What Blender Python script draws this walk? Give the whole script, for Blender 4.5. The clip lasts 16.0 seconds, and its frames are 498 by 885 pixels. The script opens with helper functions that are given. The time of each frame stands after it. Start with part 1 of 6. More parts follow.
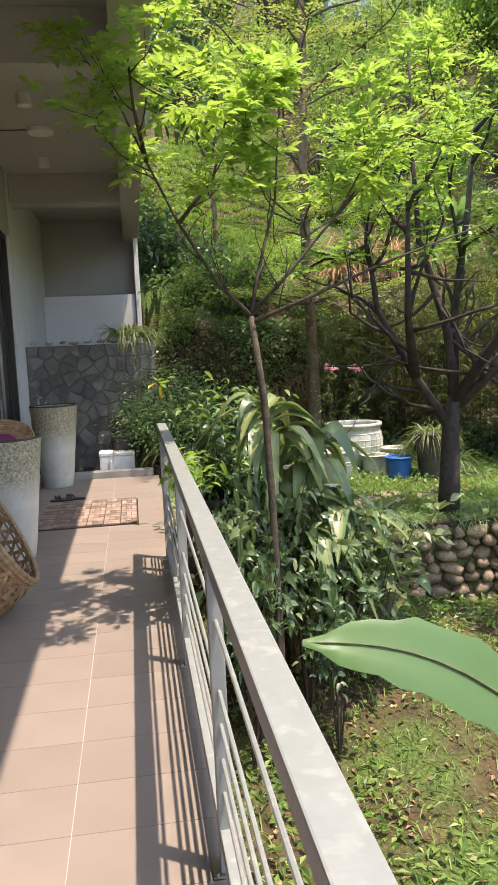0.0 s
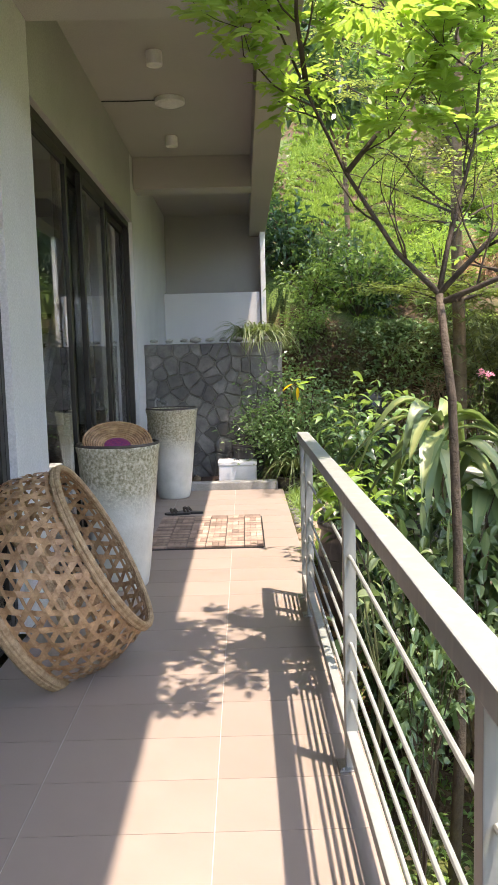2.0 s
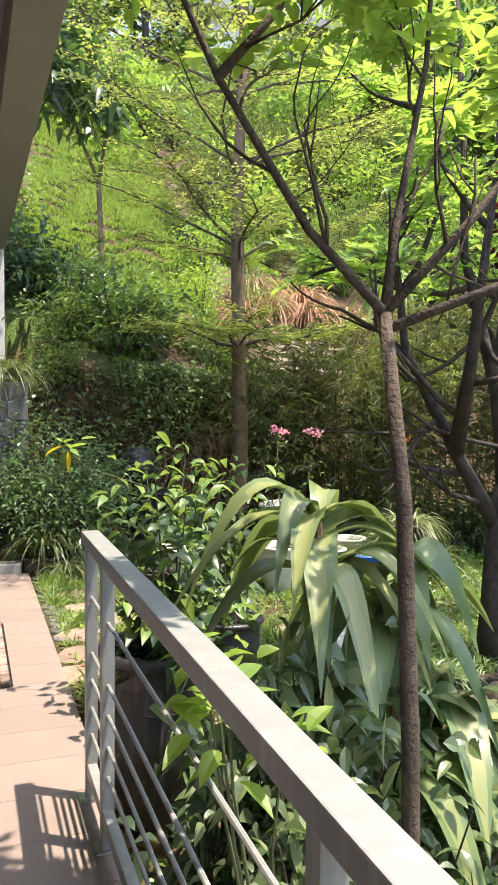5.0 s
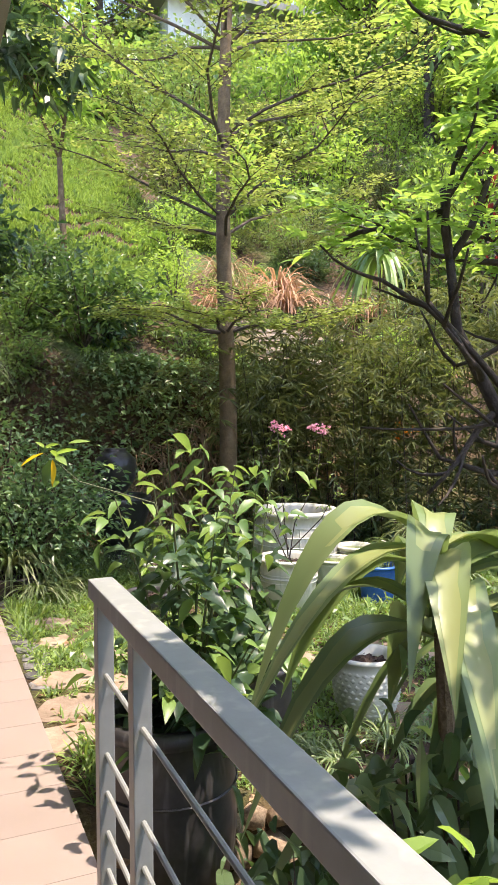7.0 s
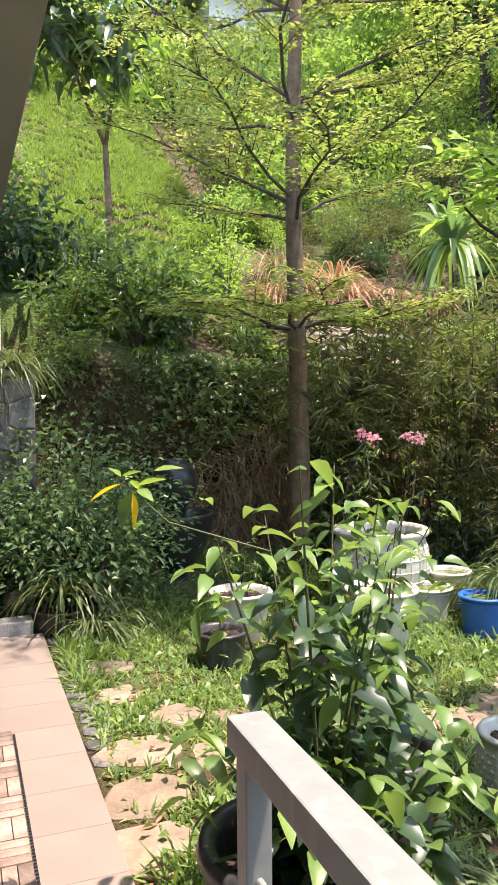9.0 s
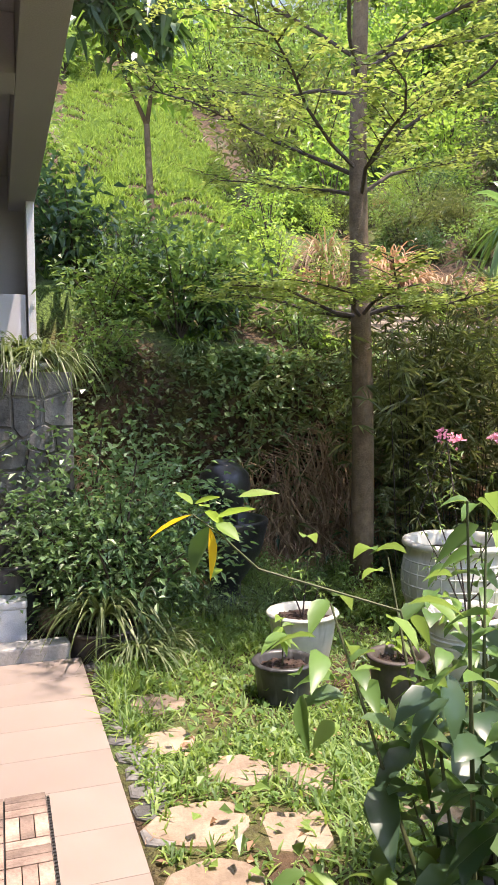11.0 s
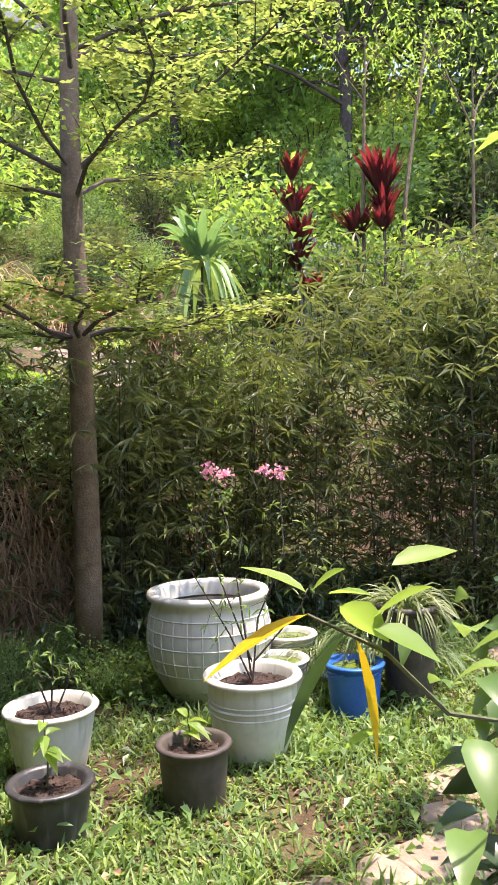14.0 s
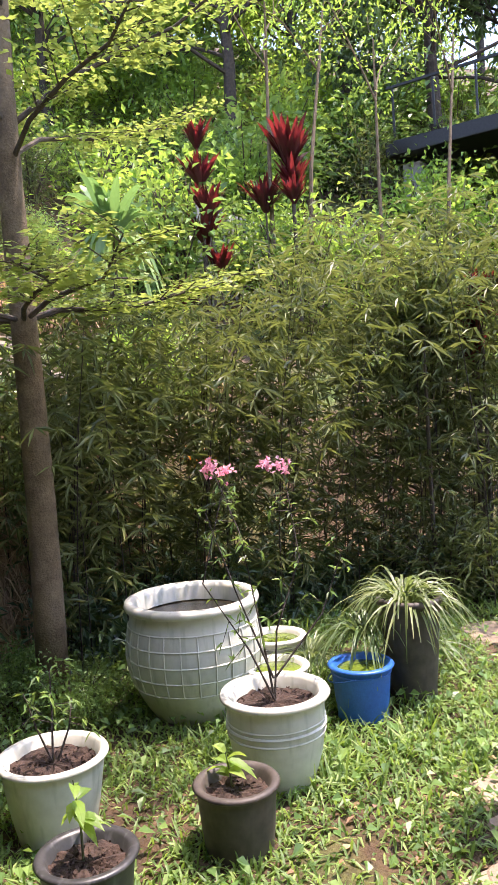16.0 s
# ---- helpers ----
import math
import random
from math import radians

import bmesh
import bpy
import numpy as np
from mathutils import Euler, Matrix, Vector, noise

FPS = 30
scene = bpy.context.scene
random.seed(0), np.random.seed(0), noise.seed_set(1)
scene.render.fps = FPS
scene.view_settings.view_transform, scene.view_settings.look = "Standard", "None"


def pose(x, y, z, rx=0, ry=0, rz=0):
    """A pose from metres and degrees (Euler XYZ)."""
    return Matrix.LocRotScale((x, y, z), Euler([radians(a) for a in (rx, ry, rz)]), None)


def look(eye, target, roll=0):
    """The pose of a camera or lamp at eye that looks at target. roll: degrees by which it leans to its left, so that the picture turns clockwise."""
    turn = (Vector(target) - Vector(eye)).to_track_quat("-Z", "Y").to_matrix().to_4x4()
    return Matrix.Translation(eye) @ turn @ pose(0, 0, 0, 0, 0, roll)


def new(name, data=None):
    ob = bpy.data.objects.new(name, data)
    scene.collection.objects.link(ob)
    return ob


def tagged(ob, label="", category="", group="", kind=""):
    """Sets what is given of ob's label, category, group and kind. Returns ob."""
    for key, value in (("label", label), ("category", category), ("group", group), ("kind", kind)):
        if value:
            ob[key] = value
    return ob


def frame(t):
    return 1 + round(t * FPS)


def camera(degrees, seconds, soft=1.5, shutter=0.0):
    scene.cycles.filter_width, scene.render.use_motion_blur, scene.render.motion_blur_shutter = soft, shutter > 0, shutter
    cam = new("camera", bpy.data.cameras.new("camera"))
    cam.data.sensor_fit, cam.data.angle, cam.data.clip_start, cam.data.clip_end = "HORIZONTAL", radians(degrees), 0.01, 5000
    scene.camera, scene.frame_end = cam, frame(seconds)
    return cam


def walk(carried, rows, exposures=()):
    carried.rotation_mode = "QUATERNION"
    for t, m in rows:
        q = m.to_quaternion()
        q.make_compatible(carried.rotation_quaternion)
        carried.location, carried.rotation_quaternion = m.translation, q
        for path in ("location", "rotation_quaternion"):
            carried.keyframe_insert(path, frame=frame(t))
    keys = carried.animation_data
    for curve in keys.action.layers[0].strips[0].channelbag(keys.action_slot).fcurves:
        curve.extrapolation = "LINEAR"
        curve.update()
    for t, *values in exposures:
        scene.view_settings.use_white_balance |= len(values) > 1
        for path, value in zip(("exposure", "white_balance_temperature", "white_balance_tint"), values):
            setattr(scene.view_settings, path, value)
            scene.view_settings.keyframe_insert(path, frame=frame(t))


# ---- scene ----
cam = camera(36.0, 16.0)
PATH = [
    (0, (0.736, 1.032, 1.504), (1.026, 2.996, 1.263), -2.6),
    (0.5, (0.681, 1.25, 1.473), (0.829, 3.231, 1.237), -2.4),
    (1, (0.575, 1.487, 1.434), (0.616, 3.474, 1.212), -1.9),
    (1.5, (0.573, 1.764, 1.418), (0.56, 3.752, 1.201), -1.7),
    (2, (0.58, 2.059, 1.423), (0.589, 4.048, 1.214), -1.5),
    (2.5, (0.551, 2.345, 1.445), (0.653, 4.332, 1.248), -1.3),
    (3, (0.512, 2.592, 1.482), (0.747, 4.57, 1.301), -1.2),
    (3.5, (0.471, 2.855, 1.501), (0.86, 4.81, 1.341), -1.2),
    (4, (0.483, 3.122, 1.483), (0.995, 5.052, 1.356), -0.4),
    (4.2, (0.483, 3.262, 1.481), (1.036, 5.181, 1.362), -0.1),
    (6.3, (0.531, 4.383, 1.46), (1.335, 6.212, 1.358), 0.3),
    (6.5, (0.522, 4.462, 1.466), (1.328, 6.289, 1.36), 0.2),
    (7, (0.497, 4.669, 1.46), (1.291, 6.501, 1.347), -0.1),
    (7.5, (0.526, 4.93, 1.476), (1.289, 6.776, 1.36), -0.5),
    (8, (0.537, 5.138, 1.483), (1.269, 6.996, 1.369), -0.5),
    (8.5, (0.52, 5.34, 1.484), (1.235, 7.205, 1.373), -0.6),
    (9, (0.515, 5.518, 1.487), (1.222, 7.386, 1.378), -0.5),
    (9.5, (0.569, 5.717, 1.493), (1.255, 7.592, 1.38), -0.6),
    (9.7, (0.61, 5.77, 1.473), (1.27, 7.656, 1.377), -0.8),
    (10, (0.615, 5.888, 1.496), (1.255, 7.779, 1.375), -0.5),
    (10.2, (0.622, 5.951, 1.485), (1.239, 7.849, 1.357), -0.4),
    (12.3, (0.45, 6.528, 1.53), (1.15, 8.398, 1.425), -0.7),
    (12.5, (0.457, 6.606, 1.512), (1.212, 8.455, 1.413), -0.7),
    (13, (0.387, 6.812, 1.427), (1.337, 8.57, 1.35), -0.8),
    (13.5, (0.382, 7.023, 1.425), (1.575, 8.627, 1.379), -1.3),
    (14, (0.404, 7.215, 1.42), (1.835, 8.612, 1.403), -1.6),
    (14.5, (0.373, 7.374, 1.425), (1.979, 8.566, 1.401), -3.3),
    (15, (0.247, 7.553, 1.469), (1.931, 8.63, 1.405), -3.6),
    (15.5, (0.254, 7.751, 1.48), (1.932, 8.838, 1.395), -3.9),
    (16, (0.304, 7.985, 1.516), (1.951, 9.116, 1.423), -3.8),
]
walk(cam, [(t, look(eye, target, roll)) for t, eye, target, roll in PATH], [(0.0, 1.85, 7100, 17), (1.0, 2.38, 7050, 18), (3.5, 2.35, 7050, 18), (4.2, 2.25, 7000, 19), (9.0, 2.22, 6900, 22), (16.0, 2.45, 6700, 27)])

# ---- sky, sun ----
SUN = Vector((0.235, -0.16, 1.0)).normalized()
world = bpy.data.worlds.new("world")
scene.world = world
world.use_nodes = True
sky = world.node_tree.nodes.new("ShaderNodeTexSky")
sky.sky_type, sky.sun_disc = "NISHITA", False
sky.sun_elevation = math.asin(SUN.z)
sky.sun_rotation = math.atan2(SUN.x, SUN.y)
sky.dust_density = 1.0
world.node_tree.links.new(sky.outputs[0], world.node_tree.nodes["Background"].inputs[0])
world.node_tree.nodes["Background"].inputs[1].default_value = 0.15
sun = new("sun", bpy.data.lights.new("sun", "SUN"))
sun.data.energy, sun.data.angle, sun.data.color = 2.1, radians(0.6), (1.0, 0.92, 0.79)
sun.matrix_world = look(SUN * 40, (0, 0, 0))
rng = np.random.default_rng(11)


# ---- materials ----
def nodes_of(name):
    m = bpy.data.materials.new(name)
    m.use_nodes = True
    nt = m.node_tree
    return m, nt, nt.nodes["Principled BSDF"]


def noise_tex(nt, scale, detail=4, coords="Object", rough=0.6):
    tc = nt.nodes.new("ShaderNodeTexCoord")
    n = nt.nodes.new("ShaderNodeTexNoise")
    n.inputs["Scale"].default_value, n.inputs["Detail"].default_value, n.inputs["Roughness"].default_value = scale, detail, rough
    nt.links.new(tc.outputs[coords], n.inputs["Vector"])
    return n


def ramp(nt, fac, stops):
    r = nt.nodes.new("ShaderNodeValToRGB")
    while len(r.color_ramp.elements) < len(stops):
        r.color_ramp.elements.new(0.5)
    for e, (p, c) in zip(r.color_ramp.elements, stops):
        e.position, e.color = p, (*c, 1)
    nt.links.new(fac, r.inputs[0])
    return r.outputs[0]


def blend(nt, kind, fac, a, b):
    x = nt.nodes.new("ShaderNodeMix")
    x.data_type, x.blend_type = "RGBA", kind
    for sock, v in ((x.inputs[0], fac), (x.inputs[6], a), (x.inputs[7], b)):
        if hasattr(v, "is_output"):
            nt.links.new(v, sock)
        else:
            sock.default_value = (*v, 1) if isinstance(v, tuple) else v
    return x.outputs[2]


def bump(nt, b, height, strength=0.3, dist=0.01):
    n = nt.nodes.new("ShaderNodeBump")
    n.inputs["Strength"].default_value, n.inputs["Distance"].default_value = strength, dist
    nt.links.new(height, n.inputs["Height"])
    nt.links.new(n.outputs[0], b.inputs["Normal"])


def surface(name, dark, light, scale=6, rough=0.7, fine=60, strength=0.25, spread=0.12, metallic=0.0, coords="Object"):
    """Two scales of mottling between two colours, a little variation from piece to piece, and fine relief."""
    m, nt, b = nodes_of(name)
    big = noise_tex(nt, scale, 5, coords)
    small = noise_tex(nt, fine, 3, coords)
    col = ramp(nt, big.outputs["Fac"], [(0.3, dark), (0.7, light)])
    grain = ramp(nt, small.outputs["Fac"], [(0.3, (0.8, 0.8, 0.8)), (0.7, (1.1, 1.1, 1.1))])
    col = blend(nt, "MULTIPLY", 0.8, col, grain)
    if spread:
        info = nt.nodes.new("ShaderNodeObjectInfo")
        tint = ramp(nt, info.outputs["Random"], [(0.0, (1 - spread,) * 3), (1.0, (1 + spread,) * 3)])
        col = blend(nt, "MULTIPLY", 1.0, col, tint)
    nt.links.new(col, b.inputs["Base Color"])
    b.inputs["Roughness"].default_value, b.inputs["Metallic"].default_value = rough, metallic
    bump(nt, b, small.outputs["Fac"], strength)
    return m


def foliage(name, dark, mid, light, rough=0.42, through_light=0.42, glow=(0.3, 0.42, 0.07)):
    """Leaf: colour differs from leaf to leaf and in broad patches; light shines through it."""
    m, nt, b = nodes_of(name)
    geo = nt.nodes.new("ShaderNodeNewGeometry")
    patch = noise_tex(nt, 2.2, 2)
    mixed = nt.nodes.new("ShaderNodeMath")
    mixed.operation = "MULTIPLY_ADD"
    nt.links.new(geo.outputs["Random Per Island"], mixed.inputs[0])
    mixed.inputs[1].default_value = 0.6
    half = nt.nodes.new("ShaderNodeMath")
    half.operation = "MULTIPLY"
    half.inputs[1].default_value = 0.4
    nt.links.new(patch.outputs["Fac"], half.inputs[0])
    nt.links.new(half.outputs[0], mixed.inputs[2])
    col = ramp(nt, mixed.outputs[0], [(0.1, dark), (0.5, mid), (0.9, light)])
    info = nt.nodes.new("ShaderNodeObjectInfo")
    tint = ramp(nt, info.outputs["Random"], [(0.0, (0.75, 0.85, 0.8)), (1.0, (1.25, 1.1, 1.0))])
    col = blend(nt, "MULTIPLY", 1.0, col, tint)
    nt.links.new(col, b.inputs["Base Color"])
    b.inputs["Roughness"].default_value = rough
    tr = nt.nodes.new("ShaderNodeBsdfTranslucent")
    nt.links.new(blend(nt, "MULTIPLY", 1.0, blend(nt, "MIX", 0.55, col, glow), (1.4, 1.4, 1.3)), tr.inputs["Color"])
    mx = nt.nodes.new("ShaderNodeMixShader")
    mx.inputs[0].default_value = through_light
    nt.links.new(b.outputs[0], mx.inputs[1])
    nt.links.new(tr.outputs[0], mx.inputs[2])
    nt.links.new(mx.outputs[0], nt.nodes["Material Output"].inputs["Surface"])
    return m


def tile_material():
    m, nt, b = nodes_of("floor_tile")
    cloud, fine = noise_tex(nt, 3, 4, "Object"), noise_tex(nt, 120, 2, "Object")
    col = ramp(nt, cloud.outputs["Fac"], [(0.3, (0.255, 0.207, 0.177)), (0.7, (0.295, 0.24, 0.205))])
    info = nt.nodes.new("ShaderNodeObjectInfo")
    col = blend(nt, "MULTIPLY", 1.0, col, ramp(nt, info.outputs["Random"], [(0, (0.95, 0.95, 0.95)), (1, (1.05, 1.05, 1.05))]))
    nt.links.new(col, b.inputs["Base Color"])
    nt.links.new(ramp(nt, cloud.outputs["Fac"], [(0.3, (0.42,) * 3), (0.7, (0.62,) * 3)]), b.inputs["Roughness"])
    bump(nt, b, fine.outputs["Fac"], 0.06, 0.003)
    return m


def ground_material():
    """Earth with leaf litter; green turf where a broad noise says so."""
    m, nt, b = nodes_of("earth")
    big, mid, fine = noise_tex(nt, 0.6, 4), noise_tex(nt, 4, 5), noise_tex(nt, 40, 4)
    soil = ramp(nt, mid.outputs["Fac"], [(0.25, (0.035, 0.02, 0.011)), (0.55, (0.1, 0.06, 0.03)), (0.8, (0.2, 0.13, 0.065))])
    turf = ramp(nt, fine.outputs["Fac"], [(0.3, (0.035, 0.07, 0.012)), (0.7, (0.12, 0.19, 0.035))])
    k = ramp(nt, big.outputs["Fac"], [(0.5, (0, 0, 0)), (0.66, (1, 1, 1))])
    col = blend(nt, "MULTIPLY", 0.7, blend(nt, "MIX", k, soil, turf), ramp(nt, fine.outputs["Fac"], [(0.3, (0.55,) * 3), (0.7, (1.2,) * 3)]))
    nt.links.new(col, b.inputs["Base Color"])
    b.inputs["Roughness"].default_value = 0.95
    bump(nt, b, fine.outputs["Fac"], 0.8, 0.03)
    return m


def glass_material():
    m, nt, b = nodes_of("window_glass")
    b.inputs["Base Color"].default_value = (0.9, 0.95, 0.93, 1)
    b.inputs["Roughness"].default_value, b.inputs["Transmission Weight"].default_value, b.inputs["IOR"].default_value = 0.01, 1.0, 1.45
    return m


def jar_material():
    """Greenish-white ash glaze, crazed and mossy toward the shoulder, with streaks running down."""
    m, nt, b = nodes_of("jar_glaze")
    tc, sep = nt.nodes.new("ShaderNodeTexCoord"), nt.nodes.new("ShaderNodeSeparateXYZ")
    nt.links.new(tc.outputs["Object"], sep.inputs[0])
    blotch, speck = noise_tex(nt, 5, 6), noise_tex(nt, 55, 4)
    edge = nt.nodes.new("ShaderNodeMath")
    edge.operation = "MULTIPLY_ADD"
    nt.links.new(blotch.outputs["Fac"], edge.inputs[0])
    edge.inputs[1].default_value = 0.5
    nt.links.new(sep.outputs[2], edge.inputs[2])
    k = ramp(nt, edge.outputs[0], [(0.72, (0, 0, 0)), (0.98, (1, 1, 1))])
    pale = ramp(nt, blotch.outputs["Fac"], [(0.3, (0.55, 0.56, 0.51)), (0.7, (0.74, 0.74, 0.69))])
    moss = ramp(nt, speck.outputs["Fac"], [(0.35, (0.2, 0.18, 0.11)), (0.5, (0.40, 0.37, 0.26)), (0.65, (0.6, 0.56, 0.45))])
    nt.links.new(blend(nt, "MIX", k, pale, moss), b.inputs["Base Color"])
    b.inputs["Roughness"].default_value = 0.45
    bump(nt, b, speck.outputs["Fac"], 0.25, 0.01)
    return m


def weathered(name, base, worn, streak, rough=0.5):
    """Paint or glaze with darker dribbles and a worn, dirty skin."""
    m, nt, b = nodes_of(name)
    tc, mp = nt.nodes.new("ShaderNodeTexCoord"), nt.nodes.new("ShaderNodeMapping")
    mp.inputs["Scale"].default_value = (14, 14, 1.6)
    nt.links.new(tc.outputs["Object"], mp.inputs[0])
    runs = nt.nodes.new("ShaderNodeTexNoise")
    runs.inputs["Scale"].default_value = 2.0
    nt.links.new(mp.outputs[0], runs.inputs["Vector"])
    spots = noise_tex(nt, 18, 5)
    col = blend(nt, "MIX", ramp(nt, spots.outputs["Fac"], [(0.35, (0, 0, 0)), (0.75, (1, 1, 1))]), base, worn)
    col = blend(nt, "MIX", ramp(nt, runs.outputs["Fac"], [(0.55, (0, 0, 0)), (0.75, (0.55,) * 3)]), col, streak)
    nt.links.new(col, b.inputs["Base Color"])
    b.inputs["Roughness"].default_value = rough
    bump(nt, b, spots.outputs["Fac"], 0.12, 0.006)
    return m


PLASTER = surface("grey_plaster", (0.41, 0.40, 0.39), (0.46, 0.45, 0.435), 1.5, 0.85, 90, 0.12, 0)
SOFFIT = surface("ceiling_paint", (0.43, 0.405, 0.385), (0.47, 0.445, 0.425), 1.2, 0.85, 120, 0.05, 0)
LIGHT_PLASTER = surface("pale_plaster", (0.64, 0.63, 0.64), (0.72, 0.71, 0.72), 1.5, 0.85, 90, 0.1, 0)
WHITE = surface("white_paint", (0.74, 0.74, 0.73), (0.82, 0.82, 0.8), 8, 0.4, 150, 0.05, 0)
RAIL_WHITE = weathered("rail_paint", (0.27, 0.285, 0.272), (0.23, 0.245, 0.235), (0.4, 0.4, 0.36), 0.4)
BRONZE = surface("dark_bronze_frame", (0.018, 0.017, 0.016), (0.03, 0.028, 0.026), 20, 0.4, 200, 0.03, 0, 0.4)
STEEL = surface("steel", (0.4, 0.4, 0.4), (0.55, 0.55, 0.55), 30, 0.35, 200, 0.05, 0, 1.0)
TILE = tile_material()
GROUT = surface("grout", (0.45, 0.42, 0.39), (0.55, 0.52, 0.48), 20, 0.9, 200, 0.2, 0)
EARTH = ground_material()
SLATE = surface("dark_slate", (0.06, 0.058, 0.056), (0.19, 0.183, 0.172), 7, 0.7, 45, 0.6, 0.45)
MORTAR = surface("mortar", (0.16, 0.155, 0.14), (0.24, 0.23, 0.21), 10, 0.95, 80, 0.5, 0)
RUBBLE = surface("field_stone", (0.14, 0.10, 0.065), (0.34, 0.255, 0.165), 9, 0.85, 60, 0.5, 0.35)
PEBBLE = surface("pale_stone", (0.38, 0.36, 0.33), (0.55, 0.53, 0.49), 9, 0.8, 60, 0.4, 0.25)
SLAB = surface("sandstone_slab", (0.2, 0.145, 0.1), (0.36, 0.275, 0.2), 5, 0.85, 50, 0.4, 0.2)
CONCRETE = surface("concrete", (0.26, 0.26, 0.25), (0.38, 0.37, 0.35), 4, 0.85, 70, 0.3, 0.05)
DECK = surface("deck_wood", (0.18, 0.125, 0.1), (0.37, 0.27, 0.215), 14, 0.7, 120, 0.3, 0.4)
BLACK = surface("black_plastic", (0.02, 0.02, 0.02), (0.035, 0.035, 0.035), 30, 0.5, 150, 0.1, 0)
CANE = surface("bamboo_strip", (0.25, 0.13, 0.06), (0.55, 0.35, 0.19), 18, 0.55, 120, 0.25, 0.2)
ROPE = surface("cane_rope", (0.30, 0.19, 0.10), (0.55, 0.39, 0.23), 40, 0.8, 200, 0.6, 0)
JAR = jar_material()
POT_WHITE = weathered("white_glaze", (0.6, 0.59, 0.52), (0.5, 0.495, 0.42), (0.30, 0.32, 0.24), 0.45)
POT_DARK = weathered("dark_glaze", (0.03, 0.029, 0.03), (0.06, 0.058, 0.058), (0.17, 0.17, 0.175), 0.4)
POT_BROWN = weathered("brown_clay", (0.05, 0.04, 0.034), (0.095, 0.076, 0.064), (0.035, 0.028, 0.025), 0.6)
BLUE = surface("blue_plastic", (0.02, 0.11, 0.42), (0.03, 0.16, 0.52), 6, 0.4, 100, 0.05, 0)
DARK_STONE = surface("wet_dark_stone", (0.018, 0.018, 0.018), (0.045, 0.044, 0.042), 6, 0.3, 70, 0.2, 0)
SOIL = surface("potting_soil", (0.02, 0.012, 0.009), (0.075, 0.045, 0.033), 30, 1.0, 70, 1.0, 0)
WATER = surface("green_pond_water", (0.05, 0.08, 0.012), (0.16, 0.22, 0.03), 14, 0.12, 60, 0.1, 0)
DARK_WATER = surface("dark_water", (0.02, 0.016, 0.01), (0.05, 0.04, 0.022), 8, 0.08, 40, 0.05, 0)
FOAM = surface("polystyrene", (0.74, 0.75, 0.77), (0.8, 0.81, 0.83), 30, 0.7, 150, 0.2, 0)
BARK = surface("brown_bark", (0.05, 0.036, 0.026), (0.12, 0.09, 0.063), 14, 0.9, 90, 0.8, 0.1)
BARK_GREY = surface("grey_bark", (0.1, 0.067, 0.036), (0.215, 0.15, 0.088), 10, 0.9, 80, 0.7, 0.1)
BARK_DARK = surface("dark_bark", (0.03, 0.024, 0.02), (0.08, 0.06, 0.05), 14, 0.9, 90, 0.8, 0.1)
STALK = surface("green_stalk", (0.06, 0.08, 0.03), (0.13, 0.14, 0.06), 14, 0.7, 90, 0.2, 0.1)
TIMBER = surface("weathered_log", (0.16, 0.12, 0.08), (0.32, 0.26, 0.19), 8, 0.9, 60, 0.6, 0.2)
GLASS = glass_material()
SHEER = foliage("sheer_curtain", (0.70, 0.72, 0.72), (0.76, 0.77, 0.77), (0.8, 0.8, 0.8), 0.9, 0.5, (0.7, 0.72, 0.72))
ROOM_WALL = surface("room_wall", (0.6, 0.6, 0.59), (0.68, 0.68, 0.67), 2, 0.9, 80, 0.05, 0)
LAMP_GLASS = surface("lamp_diffuser", (0.72, 0.70, 0.66), (0.78, 0.76, 0.72), 20, 0.5, 100, 0.02, 0)
LEAF_LIME = foliage("lime_leaf", (0.112, 0.207, 0.056), (0.204, 0.351, 0.077), (0.349, 0.494, 0.117), 0.45, 0.5, (0.36, 0.5, 0.06))
LEAF_FINE = foliage("fine_yellow_green_leaf", (0.148, 0.209, 0.057), (0.246, 0.324, 0.08), (0.377, 0.44, 0.135), 0.5, 0.42, (0.42, 0.48, 0.1))
LEAF_MID = foliage("garden_leaf", (0.063, 0.12, 0.049), (0.126, 0.239, 0.069), (0.288, 0.418, 0.119), 0.4, 0.35)
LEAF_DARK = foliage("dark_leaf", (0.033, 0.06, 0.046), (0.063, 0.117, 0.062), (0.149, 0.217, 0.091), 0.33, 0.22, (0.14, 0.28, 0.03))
LEAF_COOL = foliage("cool_green_leaf", (0.08, 0.14, 0.07), (0.15, 0.25, 0.11), (0.27, 0.38, 0.19), 0.35, 0.3, (0.2, 0.36, 0.08))
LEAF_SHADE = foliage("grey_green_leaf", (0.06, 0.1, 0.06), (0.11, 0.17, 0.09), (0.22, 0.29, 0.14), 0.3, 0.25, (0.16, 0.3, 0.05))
LEAF_OLIVE = foliage("olive_bamboo_leaf", (0.045, 0.064, 0.034), (0.105, 0.135, 0.06), (0.26, 0.285, 0.12), 0.45, 0.28, (0.28, 0.33, 0.05))
LEAF_STRAP = foliage("strap_leaf", (0.086, 0.136, 0.068), (0.142, 0.224, 0.1), (0.326, 0.4, 0.188), 0.33, 0.25, (0.25, 0.36, 0.08))
LEAF_PALE = foliage("pale_stripe_leaf", (0.15, 0.21, 0.09), (0.23, 0.3, 0.13), (0.38, 0.43, 0.22), 0.33, 0.25, (0.4, 0.45, 0.12))
LEAF_STRIPE = foliage("striped_leaf", (0.062, 0.095, 0.036), (0.124, 0.177, 0.072), (0.26, 0.313, 0.162), 0.4, 0.3, (0.3, 0.4, 0.1))
